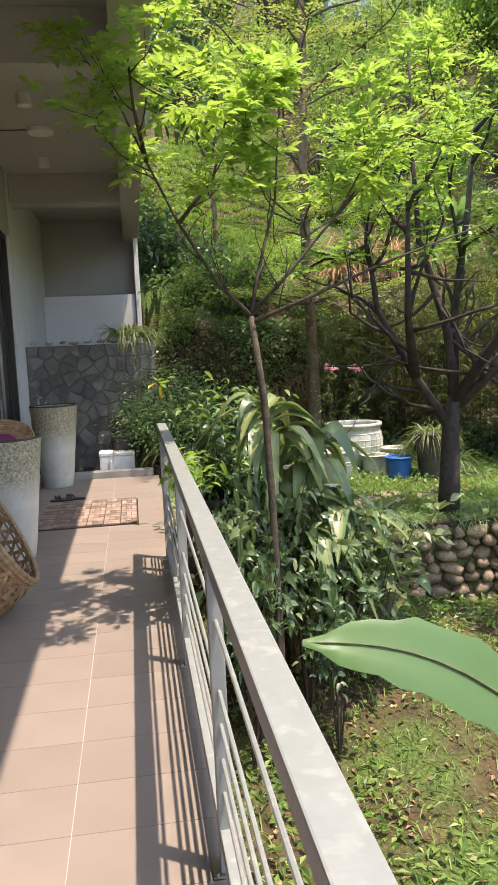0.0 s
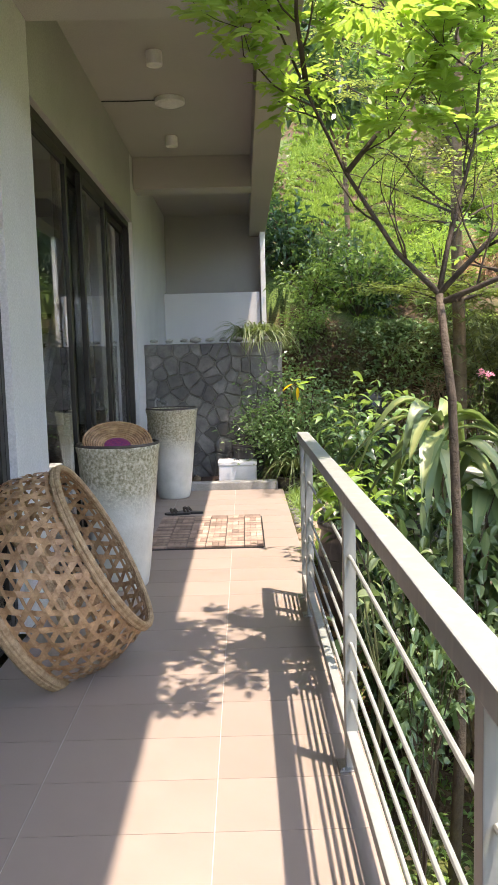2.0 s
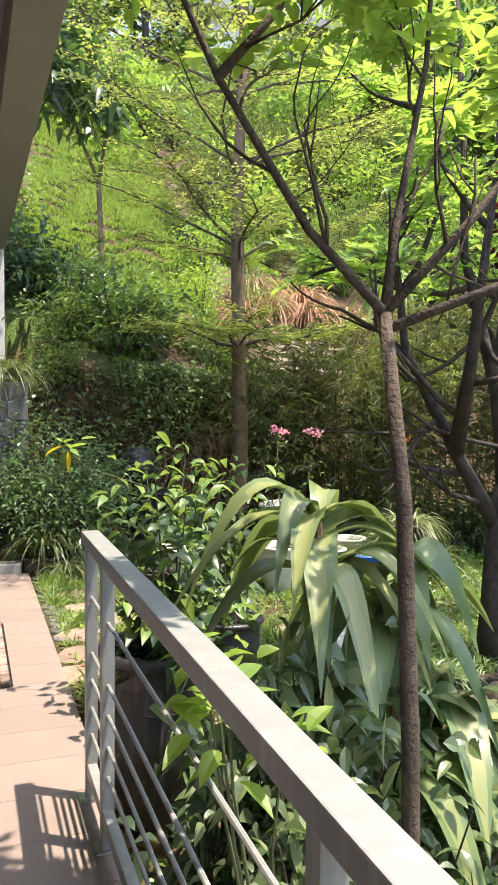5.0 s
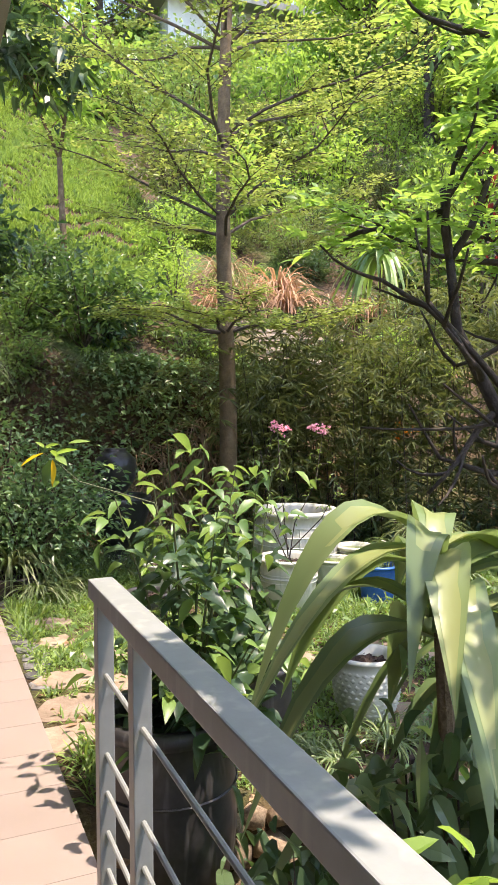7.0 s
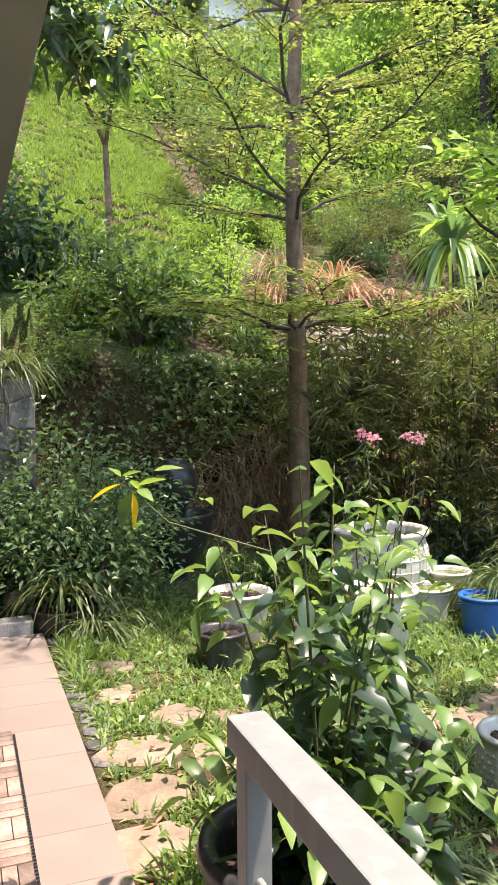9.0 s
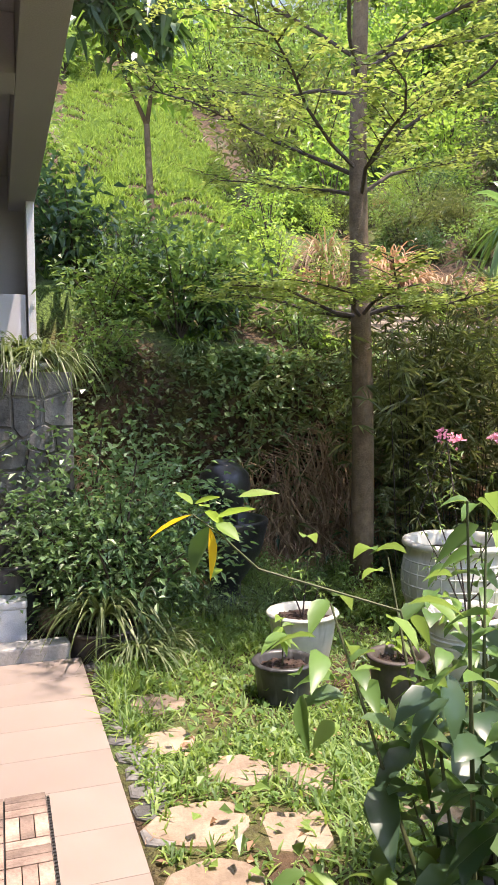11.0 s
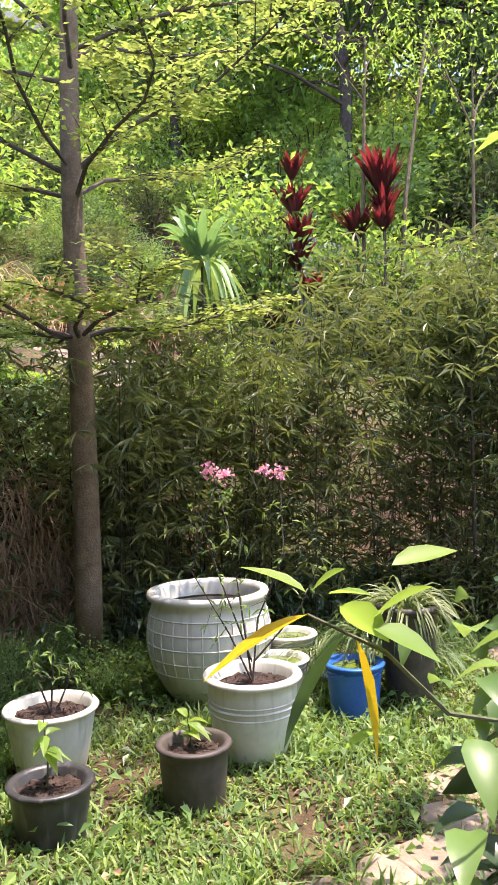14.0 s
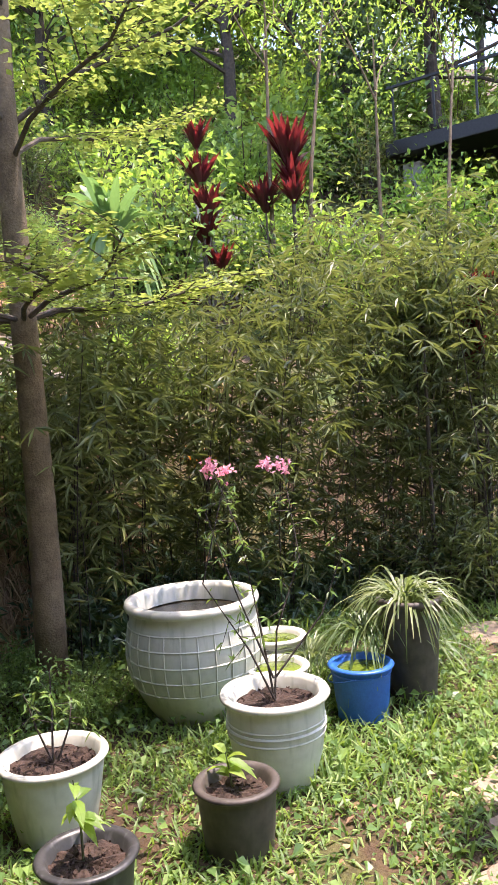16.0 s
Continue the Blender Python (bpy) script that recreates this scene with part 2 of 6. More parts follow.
LEAF_RED = foliage("crimson_leaf", (0.014, 0.004, 0.006), (0.038, 0.008, 0.013), (0.1, 0.018, 0.026), 0.35, 0.3, (0.5, 0.05, 0.05))
LEAF_YELLOW = foliage("yellow_leaf", (0.55, 0.36, 0.01), (0.65, 0.45, 0.015), (0.7, 0.5, 0.03), 0.45, 0.35, (0.8, 0.6, 0.02))
LEAF_DRY = foliage("dry_stem", (0.202, 0.116, 0.086), (0.395, 0.242, 0.153), (0.665, 0.463, 0.288), 0.8, 0.2, (0.4, 0.28, 0.12))
LEAF_BANANA = foliage("banana_leaf", (0.09, 0.18, 0.07), (0.11, 0.22, 0.085), (0.13, 0.25, 0.1), 0.38, 0.3, (0.25, 0.45, 0.1))
GRASS = foliage("lawn_blade", (0.05, 0.1, 0.04), (0.14, 0.235, 0.07), (0.389, 0.482, 0.155), 0.5, 0.4, (0.35, 0.5, 0.05))
PINK = foliage("pink_petal", (0.7, 0.3, 0.45), (0.78, 0.42, 0.55), (0.82, 0.55, 0.65), 0.6, 0.4, (0.85, 0.3, 0.5))
ORANGE = foliage("orange_leaf", (0.5, 0.15, 0.01), (0.6, 0.22, 0.015), (0.65, 0.3, 0.02), 0.5, 0.4, (0.8, 0.35, 0.03))


# ---- mesh helpers ----
class Geo:
    """Vertices and faces gathered from many pieces into one mesh."""

    def __init__(self):
        self.v, self.f, self.n = [], [], 0

    def add(self, verts, faces):
        verts = np.asarray(verts, float).reshape(-1, 3)
        self.f.extend([tuple(i + self.n for i in f) for f in faces])
        self.v.append(verts)
        self.n += len(verts)

    def many(self, verts, pattern):
        """verts: (count, k, 3); pattern: faces within one piece."""
        count, k, _ = verts.shape
        base = (np.arange(count) * k + self.n)[:, None]
        for p in pattern:
            self.f.extend(map(tuple, (base + np.array(p)[None]).tolist()))
        self.v.append(verts.reshape(-1, 3))
        self.n += count * k

    def mesh(self, name, material, smooth=False):
        me = bpy.data.meshes.new(name)
        me.from_pydata(np.concatenate(self.v).tolist() if self.v else [], [], self.f)
        me.materials.append(material)
        if smooth:
            me.polygons.foreach_set("use_smooth", np.ones(len(me.polygons), bool))
        me.update()
        return me


def put(name, geo, material, parent=None, label="", smooth=False):
    ob = new(name, geo if isinstance(geo, bpy.types.Mesh) else geo.mesh(name, material, smooth))
    ob.parent = parent
    return tagged(ob, label)


def thing(name, x, y, z, label, category, group="", kind=""):
    ob = new(name)
    ob.empty_display_size = 0.1
    ob.location = (x, y, z)
    return tagged(ob, label, category, group, kind)


def block(geo, x0, x1, y0, y1, z0, z1, bevel=0.0):
    """A box; with a bevel its edges are cut off."""
    if bevel <= 0:
        v = [(x, y, z) for z in (z0, z1) for y in (y0, y1) for x in (x0, x1)]
        geo.add(v, [(0, 2, 3, 1), (4, 5, 7, 6), (0, 1, 5, 4), (2, 6, 7, 3), (0, 4, 6, 2), (1, 3, 7, 5)])
        return
    bm = bmesh.new()
    bmesh.ops.create_cube(bm, size=1)
    for v in bm.verts:
        v.co = ((x0 + x1) / 2 + v.co.x * (x1 - x0), (y0 + y1) / 2 + v.co.y * (y1 - y0), (z0 + z1) / 2 + v.co.z * (z1 - z0))
    bmesh.ops.bevel(bm, geom=bm.edges[:], offset=bevel, segments=2, affect="EDGES", profile=0.6)
    bm.verts.index_update()
    geo.add([v.co[:] for v in bm.verts], [tuple(v.index for v in f.verts) for f in bm.faces])
    bm.free()


def boxed(name, x0, x1, y0, y1, z0, z1, material, parent=None, bevel=0.004, label="", kind="", category=""):
    g = Geo()
    block(g, x0, x1, y0, y1, z0, z1, bevel)
    ob = put(name, g, material, parent, label)
    return tagged(ob, category=category, kind=kind)


def tube(geo, pts, radii, sides=7):
    """A tapered tube along a line of points."""
    pts = [Vector(p) for p in pts]
    rings, up = [], Vector((0.13, 0.31, 0.94))
    for i, p in enumerate(pts):
        d = (pts[min(i + 1, len(pts) - 1)] - pts[max(i - 1, 0)]).normalized()
        a = d.cross(up)
        a = a.normalized() if a.length > 1e-3 else d.cross(Vector((1, 0, 0))).normalized()
        b = d.cross(a)
        rings.append([p + (a * math.cos(2 * math.pi * k / sides) + b * math.sin(2 * math.pi * k / sides)) * radii[i] for k in range(sides)])
    v = [q[:] for r in rings for q in r]
    f = [(i * sides + k, i * sides + (k + 1) % sides, (i + 1) * sides + (k + 1) % sides, (i + 1) * sides + k) for i in range(len(pts) - 1) for k in range(sides)]
    f.append(tuple(range(sides))[::-1])
    f.append(tuple(range((len(pts) - 1) * sides, len(pts) * sides)))
    geo.add(v, f)


def lathe(geo, profile, sides=40, wobble=0.0):
    """A body turned round z from (radius, height) pairs."""
    v = []
    for r, z in profile:
        for k in range(sides):
            a = 2 * math.pi * k / sides
            q = r * (1 + wobble * math.sin(3 * a + z * 9))
            v.append((q * math.cos(a), q * math.sin(a), z))
    f = [(i * sides + k, i * sides + (k + 1) % sides, (i + 1) * sides + (k + 1) % sides, (i + 1) * sides + k) for i in range(len(profile) - 1) for k in range(sides)]
    geo.add(v, f)


def unit(a):
    return a / np.maximum(np.linalg.norm(a, axis=-1, keepdims=True), 1e-9)


def around(n, seed_up=0.0):
    """n random directions; seed_up lifts them."""
    d = rng.normal(size=(n, 3))
    d[:, 2] += seed_up
    return unit(d)


def leaves(geo, base, way, length, width, fold=0.25, droop=0.25, fine=False):
    """Pointed leaves from base along way. length, width: arrays or numbers. fine: a longer outline with a midrib."""
    n = len(base)
    way = unit(way)
    length, width = np.broadcast_to(length, n)[:, None], np.broadcast_to(width, n)[:, None]
    side = np.cross(way, np.array([0, 0, 1.0])) + rng.normal(size=(n, 3)) * 0.35
    side = unit(side - way * np.sum(side * way, 1, keepdims=True))
    up = np.cross(side, way)
    down = np.array([0, 0, -1.0])

    def at(s, w, lift):
        return base + way * length * s + side * width * w + up * width * lift + down * length * droop * s * s
    if fine:
        v = [at(0, 0, 0)]
        for s, w in ((0.14, 0.3), (0.36, 0.5), (0.62, 0.42), (0.84, 0.2)):
            v += [at(s, -w, fold * w * 2), at(s, 0, 0), at(s, w, fold * w * 2)]
        v.append(at(1, 0, 0))
        pat = [(0, 2, 1), (0, 3, 2), (10, 11, 13), (11, 12, 13)]
        for r in (1, 4, 7):
            pat += [(r, r + 1, r + 4, r + 3), (r + 1, r + 2, r + 5, r + 4)]
        geo.many(np.stack(v, 1), pat)
    else:
        v = np.stack([at(0, 0, 0), at(0.45, -0.5, fold), at(1, 0, 0), at(0.45, 0.5, fold)], 1)
        geo.many(v, [(0, 2, 1), (0, 3, 2)])


def straps(geo, base, way, length, width, droop=0.6, segs=5, fold=0.3, stripe=None):
    """Long arching blades that bend down toward the tip."""
    n = len(base)
    way = unit(way)
    length, width, droop = [np.broadcast_to(q, n)[:, None] for q in (length, width, droop)]
    side = unit(np.cross(way, np.array([0, 0, 1.0])) + rng.normal(size=(n, 3)) * 0.12)
    rows, band = [], []
    for i in range(segs + 1):
        s = i / segs
        p = base + way * length * s + np.array([0, 0, -1.0]) * length * droop * s ** 2.2
        w = width * 0.5 * min(1.0, 0.4 + 1.8 * s) * (1 - s ** 2.4) + 0.0008
        rows += [p - side * w + np.array([0, 0, 1.0]) * w * fold, p, p + side * w + np.array([0, 0, 1.0]) * w * fold]
        v = w * (0.55 + 0.12 * math.sin(i * 1.9))
        raised = np.cross(side, way) * 0.004
        raised = raised * np.sign(raised[:, 2:3] + 1e-9)
        band += [p - side * v + np.array([0, 0, 1.0]) * v * fold + raised, p + raised, p + side * v + np.array([0, 0, 1.0]) * v * fold + raised]
    pat = []
    for i in range(segs):
        a = i * 3
        pat += [(a, a + 1, a + 4, a + 3), (a + 1, a + 2, a + 5, a + 4)]
    geo.many(np.stack(rows, 1), pat)
    if stripe is not None:
        stripe.many(np.stack(band, 1), pat)


def grow(limbs, start, way, length, radius, depth, spread=0.7, lift=0.25, kids=3, tips=None):
    """A limb with side limbs; gathers tubes in limbs and the outer twigs' points in tips."""
    pts, p, d = [Vector(start)], Vector(start), Vector(way).normalized()
    steps = 4
    for i in range(steps):
        d = (d + Vector(rng.normal(size=3) * 0.14) + Vector((0, 0, lift * 0.15))).normalized()
        p = p + d * length / steps
        pts.append(p.copy())
    tube(limbs, pts, [radius * (1 - 0.55 * i / steps) for i in range(steps + 1)], 6 if radius > 0.01 else 4)
    if depth <= 1 and tips is not None:
        for i in range(1, steps + 1):
            tips.append((pts[i][:], d[:]))
    if depth <= 0:
        return
    for k in range(kids):
        i = 1 + int(rng.integers(1, steps))
        turn = Vector(around(1)[0])
        turn = (turn - d * turn.dot(d)).normalized()
        grow(limbs, pts[i], (d + turn * spread + Vector((0, 0, lift))).normalized(), length * rng.uniform(0.5, 0.75), radius * 0.5, depth - 1, spread, lift, kids, tips)


def clothe(geo, tips, per, reach, length, width, droop=0.3, fine=False, lift=0.1):
    """Leaves round the twigs' points."""
    p = np.repeat(np.array([t[0] for t in tips]), per, 0)
    d = np.repeat(np.array([t[1] for t in tips]), per, 0)
    n = len(p)
    p = p + rng.normal(size=(n, 3)) * reach
    way = unit(d * 0.5 + rng.normal(size=(n, 3)) * 0.7 + np.array([0, 0, lift]))
    leaves(geo, p, way, length * rng.uniform(0.6, 1.25, n), width * rng.uniform(0.7, 1.2, n), 0.22, droop, fine)


def sprays(geo, tips, per, stalk, length, width, pairs=3, lift=0.25):
    """Compound leaves: thin flat sprays of leaflets in pairs with one at the end."""
    p = np.repeat(np.array([t[0] for t in tips]), per, 0)
    d = np.repeat(np.array([t[1] for t in tips]), per, 0)
    n = len(p)
    way = unit(d * 0.4 + rng.normal(size=(n, 3)) * np.array([0.9, 0.9, 0.35]) + np.array([0, 0, lift]))
    side = unit(np.cross(way, np.array([0, 0, 1.0])) + rng.normal(size=(n, 3)) * 0.15)
    size = rng.uniform(0.7, 1.2, (n, 1))
    for k in range(pairs + 1):
        s = 0.4 + 0.6 * k / pairs
        q = p + way * stalk * size * s - np.array([0, 0, 1.0]) * stalk * 0.25 * s * s
        for sgn in ((-1, 1) if k < pairs else (0,)):
            out = way * (0.5 if sgn else 1.0) + side * sgn * 0.9 + rng.normal(size=(n, 3)) * 0.12
            leaves(geo, q, out, length * size[:, 0] * rng.uniform(0.8, 1.15, n), width * size[:, 0], 0.12, 0.22, True)


# ---- the ground ----
FOOT = [(-40, 12.5), (3.6, 12.5), (6.2, 11.6), (8.6, 9.6), (14, 5.0), (40, -14)]


def beyond(x, y):
    """Metres past the foot of the bank (minus: on the garden's side)."""
    best = np.full(np.shape(x), 1e9)
    for (ax, ay), (bx, by) in zip(FOOT, FOOT[1:]):
        ux, uy = bx - ax, by - ay
        size = math.hypot(ux, uy)
        k = np.clip(((x - ax) * ux + (y - ay) * uy) / size ** 2, 0, 1)
        px, py = ax + k * ux, ay + k * uy
        far = np.hypot(x - px, y - py)
        sign = np.where((ux * (y - ay) - uy * (x - ax)) > 0, 1, -1)
        best = np.where(far < np.abs(best), far * sign, best)
    return best


def smooth(a, b, t):
    t = np.clip((t - a) / (b - a), 0, 1)
    return t * t * (3 - 2 * t)


def height(x, y):
    x, y = np.asarray(x, float), np.asarray(y, float)
    s = beyond(x, y)
    ripple = 0.03 * np.sin(2.1 * x + 0.7) * np.sin(1.7 * y) + 0.02 * np.sin(5.3 * x - 2 * y)
    lawn = -0.035 - 0.1 * smooth(1.2, 2.2, x) + 0.012 * np.sin(3.1 * x) * np.sin(2.7 * y)
    low = -0.62 - 0.17 * np.clip(7.3 - y, 0, 6) - 0.05 * (x - 1) + ripple
    z = np.where(y < 7.32, low, lawn)
    z = np.where(x < 0.99, -0.3, z)
    edge = 0.62 * np.clip((x - 3.5) / 3, 0, 1)
    face = (1.9 - edge) * smooth(0.0, 0.85 + edge, s + 0.12 * np.sin(2.3 * x))
    rise = np.where(s < 3, 0.45 * np.clip(s - 0.6, 0, None), 1.08 + 0.58 * (s - 3))
    rise = np.where(s > 45, 1.08 + 0.58 * 42, rise)
    porch = (x < 1.25) & (y < 15)
    z = np.where(s > 0, z * 0 - 0.13 + face + rise + ripple * np.clip(s, 0, 2) * 2, z)
    return np.where(porch & (s > 0), np.where(x > 0.99, np.minimum(z, 1.6), 0.5), z)


def build_ground():
    xs = np.concatenate([np.arange(-60, -2, 3.0), np.arange(-2, 0.95, 0.25), [0.985, 0.995], np.arange(1.1, 10, 0.12), np.arange(10, 30, 0.6), np.arange(30, 121, 4.0)])
    ys = np.concatenate([np.arange(-60, -1, 3.0), np.arange(-1, 7.2, 0.15), [7.3, 7.34], np.arange(7.45, 17, 0.12), np.arange(17, 35, 0.5), np.arange(35, 121, 4.0)])
    X, Y = np.meshgrid(xs, ys)
    Z = height(X, Y)
    g = Geo()
    nx, ny = len(xs), len(ys)
    idx = np.arange(nx * ny).reshape(ny, nx)
    g.v.append(np.stack([X, Y, Z], -1).reshape(-1, 3))
    g.f = np.stack([idx[:-1, :-1], idx[:-1, 1:], idx[1:, 1:], idx[1:, :-1]], -1).reshape(-1, 4).tolist()
    ob = put("ground", g, EARTH, smooth=True)
    tagged(ob, "brown earth, lawn and planted hillside", "ground", kind="structure")


build_ground()

# ---- the terrace and the house ----
WALL = -0.62
floor = boxed("floor", WALL, 0.985, -3.2, 10.56, -2.2, -0.0025, GROUT, None, 0, "terrace slab tiled in warm grey porcelain", "structure", "floor")
boxed("kerb", WALL, 0.93, 10.565, 10.72, -0.2, 0.085, CONCRETE, None, 0.012, "low concrete kerb at the end of the terrace", "structure", "kerb")
boxed("planting_bed", WALL, 0.95, 10.722, 11.44, -0.25, 0.03, SOIL, None, 0.01, "dark soil bed below the slate wall", "structure", "ground")

W0 = WALL - 0.22
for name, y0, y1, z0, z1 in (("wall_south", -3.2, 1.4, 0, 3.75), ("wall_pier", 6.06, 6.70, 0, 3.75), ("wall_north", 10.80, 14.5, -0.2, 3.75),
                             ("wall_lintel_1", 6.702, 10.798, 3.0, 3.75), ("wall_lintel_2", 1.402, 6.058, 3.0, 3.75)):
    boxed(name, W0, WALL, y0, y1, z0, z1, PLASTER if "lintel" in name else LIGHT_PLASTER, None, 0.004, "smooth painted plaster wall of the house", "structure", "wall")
boxed("ceiling", W0, 0.72, -3.2, 14.75, 3.752, 3.95, SOFFIT, None, 0, "flat grey painted porch ceiling", "structure", "ceiling")
boxed("beam", 0.722, 0.97, -3.2, 14.6, 3.40, 3.97, SOFFIT, None, 0.006, "deep grey edge beam of the porch roof", "structure", "beam")
for y0, y1 in ((6.38, 6.70), (11.0, 11.34)):
    boxed("beam", WALL + 0.002, 0.72, y0, y1, 3.40, 3.75, SOFFIT, None, 0.006, "grey painted cross beam under the porch ceiling", "structure", "beam")
# Darker plaster than the parapet: the porch shade is put into its colour.
boxed("wall_back", W0, 0.90, 14.52, 14.7, 1.0, 3.75, PLASTER, None, 0, "plaster wall toned grey for the porch's shade", "structure", "wall")
boxed("wall_parapet", WALL + 0.002, 0.86, 14.1, 14.26, 1.0, 2.50, LIGHT_PLASTER, None, 0.006, "pale grey parapet wall behind the raised bed", "structure", "wall")
boxed("column", 0.88, 0.955, 14.05, 14.5, 1.0, 3.40, WHITE, None, 0.006, "slim white painted column under the edge beam", "structure", "column")
boxed("raised_bed", WALL, 1.02, 11.64, 14.1, -0.2, 1.6, EARTH, None, 0.02, "earth fill behind the slate wall", "structure", "ground")
# the room behind the doors
boxed("room_floor", -5.2, W0, -3.2, 14.5, -0.1, -0.002, CONCRETE, None, 0, "dim grey floor inside the house", "structure", "floor")
boxed("room_wall", -5.4, -5.2, -3.2, 14.5, -0.1, 3.75, ROOM_WALL, None, 0, "dim plain wall inside the house", "structure", "wall")
boxed("room_wall", -5.2, W0, 14.3, 14.5, 0, 3.75, ROOM_WALL, None, 0, "dim plain wall inside the house", "structure", "wall")
boxed("room_wall", -5.2, W0, -3.4, -3.2, 0, 3.75, ROOM_WALL, None, 0, "dim plain wall inside the house", "structure", "wall")
boxed("room_ceiling", -5.2, W0, -3.2, 14.5, 3.752, 3.95, SOFFIT, None, 0, "plain ceiling inside the house", "structure", "ceiling")


def sliding_door(name, y0, y1, cuts, label):
    d = thing(name, WALL - 0.09, y0, 0, label, "door", kind="structure")
    wide, tall = y1 - y0, 3.0
    for n, a in (("frame_jamb", (-0.05, 0.05, 0.002, 0.06, 0, tall - 0.002)), ("frame_jamb", (-0.05, 0.05, wide - 0.06, wide - 0.002, 0, tall - 0.002)),
                 ("frame_head", (-0.05, 0.05, 0.06, wide - 0.06, tall - 0.07, tall - 0.002)), ("frame_sill", (-0.05, 0.05, 0.06, wide - 0.06, 0.0, 0.03))):
        boxed(n, *a, BRONZE, d)
    for i, (a, b, track) in enumerate(cuts):
        leaf = thing("door_panel", 0, 0, 0, "", "")
        leaf.parent = d
        x = 0.028 if track else -0.028
        for q in ((a, a + 0.065, 0.03, tall - 0.07), (b - 0.065, b, 0.03, tall - 0.07), (a + 0.066, b - 0.066, 0.03, 0.12), (a + 0.066, b - 0.066, tall - 0.14, tall - 0.07)):
            boxed("stile", x - 0.02, x + 0.02, *q, BRONZE, leaf, 0.003)
        pane = boxed("pane", x - 0.004, x + 0.004, a + 0.06, b - 0.06, 0.11, tall - 0.13, GLASS, leaf, 0)
        pane.visible_shadow = False
        if i in (1, 2):
            boxed("handle", x + 0.022, x + 0.05, (b - 0.05) if i == 1 else a + 0.02, (b - 0.02) if i == 1 else a + 0.05, 0.95, 1.2, BLACK, leaf, 0.006)
    return d


sliding_door("door_1", 6.70, 10.80, [(0.06, 1.08, 1), (0.98, 2.08, 0), (1.55, 2.62, 1), (3.0, 4.04, 0)], "dark-framed glass sliding door, partly open")
sliding_door("door_2", 1.40, 6.06, [(0.06, 1.2, 1), (1.1, 2.3, 0), (2.3, 3.5, 0), (3.42, 4.6, 1)], "dark-framed glass sliding door with a curtain behind")


def curtain(x, y, wide, label):
    c = thing("curtain", x, y, 0, label, "curtain")
    g = Geo()
    n = int(wide * 60)
    ys = np.linspace(0, wide, n)
    xs = 0.035 * np.sin(ys * 42) + 0.012 * np.sin(ys * 97 + 1)
    v = [(a, b, z) for z in (0.03, 1.5, 2.86) for a, b in zip(xs, ys)]
    g.add(v, [(r * n + k, r * n + k + 1, (r + 1) * n + k + 1, (r + 1) * n + k) for r in range(2) for k in range(n - 1)])
    put("cloth", g, SHEER, c, smooth=True)
    g = Geo()
    tube(g, [(0, -0.1, 2.88), (0, wide + 0.1, 2.88)], [0.012, 0.012])
    put("curtain_rod", g, STEEL, c)


curtain(-0.86, 3.6, 2.4, "sheer off-white curtain hanging behind the glass")
curtain(-0.86, 10.05, 0.55, "sheer off-white curtain drawn to the side of the doorway")


def stair():
    st = thing("staircase", -2.1, 9.2, 0, "dark open-tread staircase inside the room", "stairs")
    for k in range(11):
        boxed("tread", -0.45, 0.45, k * 0.2, k * 0.2 + 0.28, 0.2 + k * 0.18, 0.25 + k * 0.18, BRONZE, st, 0.004)
    for x in (-0.47, 0.45):
        g = Geo()
        v = [(x, -0.1, 0.0), (x, 0.2, 0.0), (x, 2.4, 2.0), (x, 2.4, 2.3), (x, 2.2, 2.3), (x + 0.02, -0.1, 0.0), (x + 0.02, 0.2, 0.0), (x + 0.02, 2.4, 2.0), (x + 0.02, 2.4, 2.3), (x + 0.02, 2.2, 2.3)]
        g.add(v, [(0, 1, 2, 3, 4), (9, 8, 7, 6, 5)] + [(k, (k + 1) % 5, 5 + (k + 1) % 5, 5 + k) for k in range(5)])
        put("stringer", g, WHITE, st)


stair()


# ---- the railing ----
def railing():
    r = thing("railing", 0.922, 0, 0, "white painted steel railing with thin horizontal rods", "railing")
    boxed("handrail", -0.032, 0.032, -3.0, 6.62, 0.952, 1.0, RAIL_WHITE, r, 0.004)
    boxed("bottom_rail", -0.018, 0.018, -3.0, 6.60, 0.095, 0.14, RAIL_WHITE, r, 0.003)
    for y in (-2.9, -1.4, 0.05, 1.55, 3.10, 4.617, 6.24, 6.585):
        post = boxed("post", -0.021, 0.021, y - 0.022, y + 0.022, 0.006, 0.952, RAIL_WHITE, r, 0.003)
        boxed("base_plate", -0.045, 0.045, y - 0.04, y + 0.04, 0.0005, 0.007, STEEL, post, 0.001, "bare steel base plate")
        for bx in (-0.034, 0.034):
            g = Geo()
            tube(g, [(bx, y - 0.03, 0.006), (bx, y - 0.03, 0.016)], [0.007, 0.007], 6)
            put("bolt", g, STEEL, post)
    for z in (0.25, 0.35, 0.455, 0.555, 0.76):
        g = Geo()
        tube(g, [(0, -2.95, z), (0, 6.6, z)], [0.0065, 0.0065], 8)
        put("rod", g, RAIL_WHITE, r)


railing()


# ---- lamps under the porch ceiling ----
def downlight(x, y):
    d = thing("ceiling_light", x, y, 3.752, "small white cylinder spotlight on the ceiling", "lamp", "porch spotlights")
    g = Geo()
    lathe(g, [(0.0, 0), (0.06, 0), (0.062, -0.004), (0.062, -0.096), (0.056, -0.1), (0.05, -0.085), (0.0, -0.08)], 28)
    put("housing", g, WHITE, d, smooth=False)


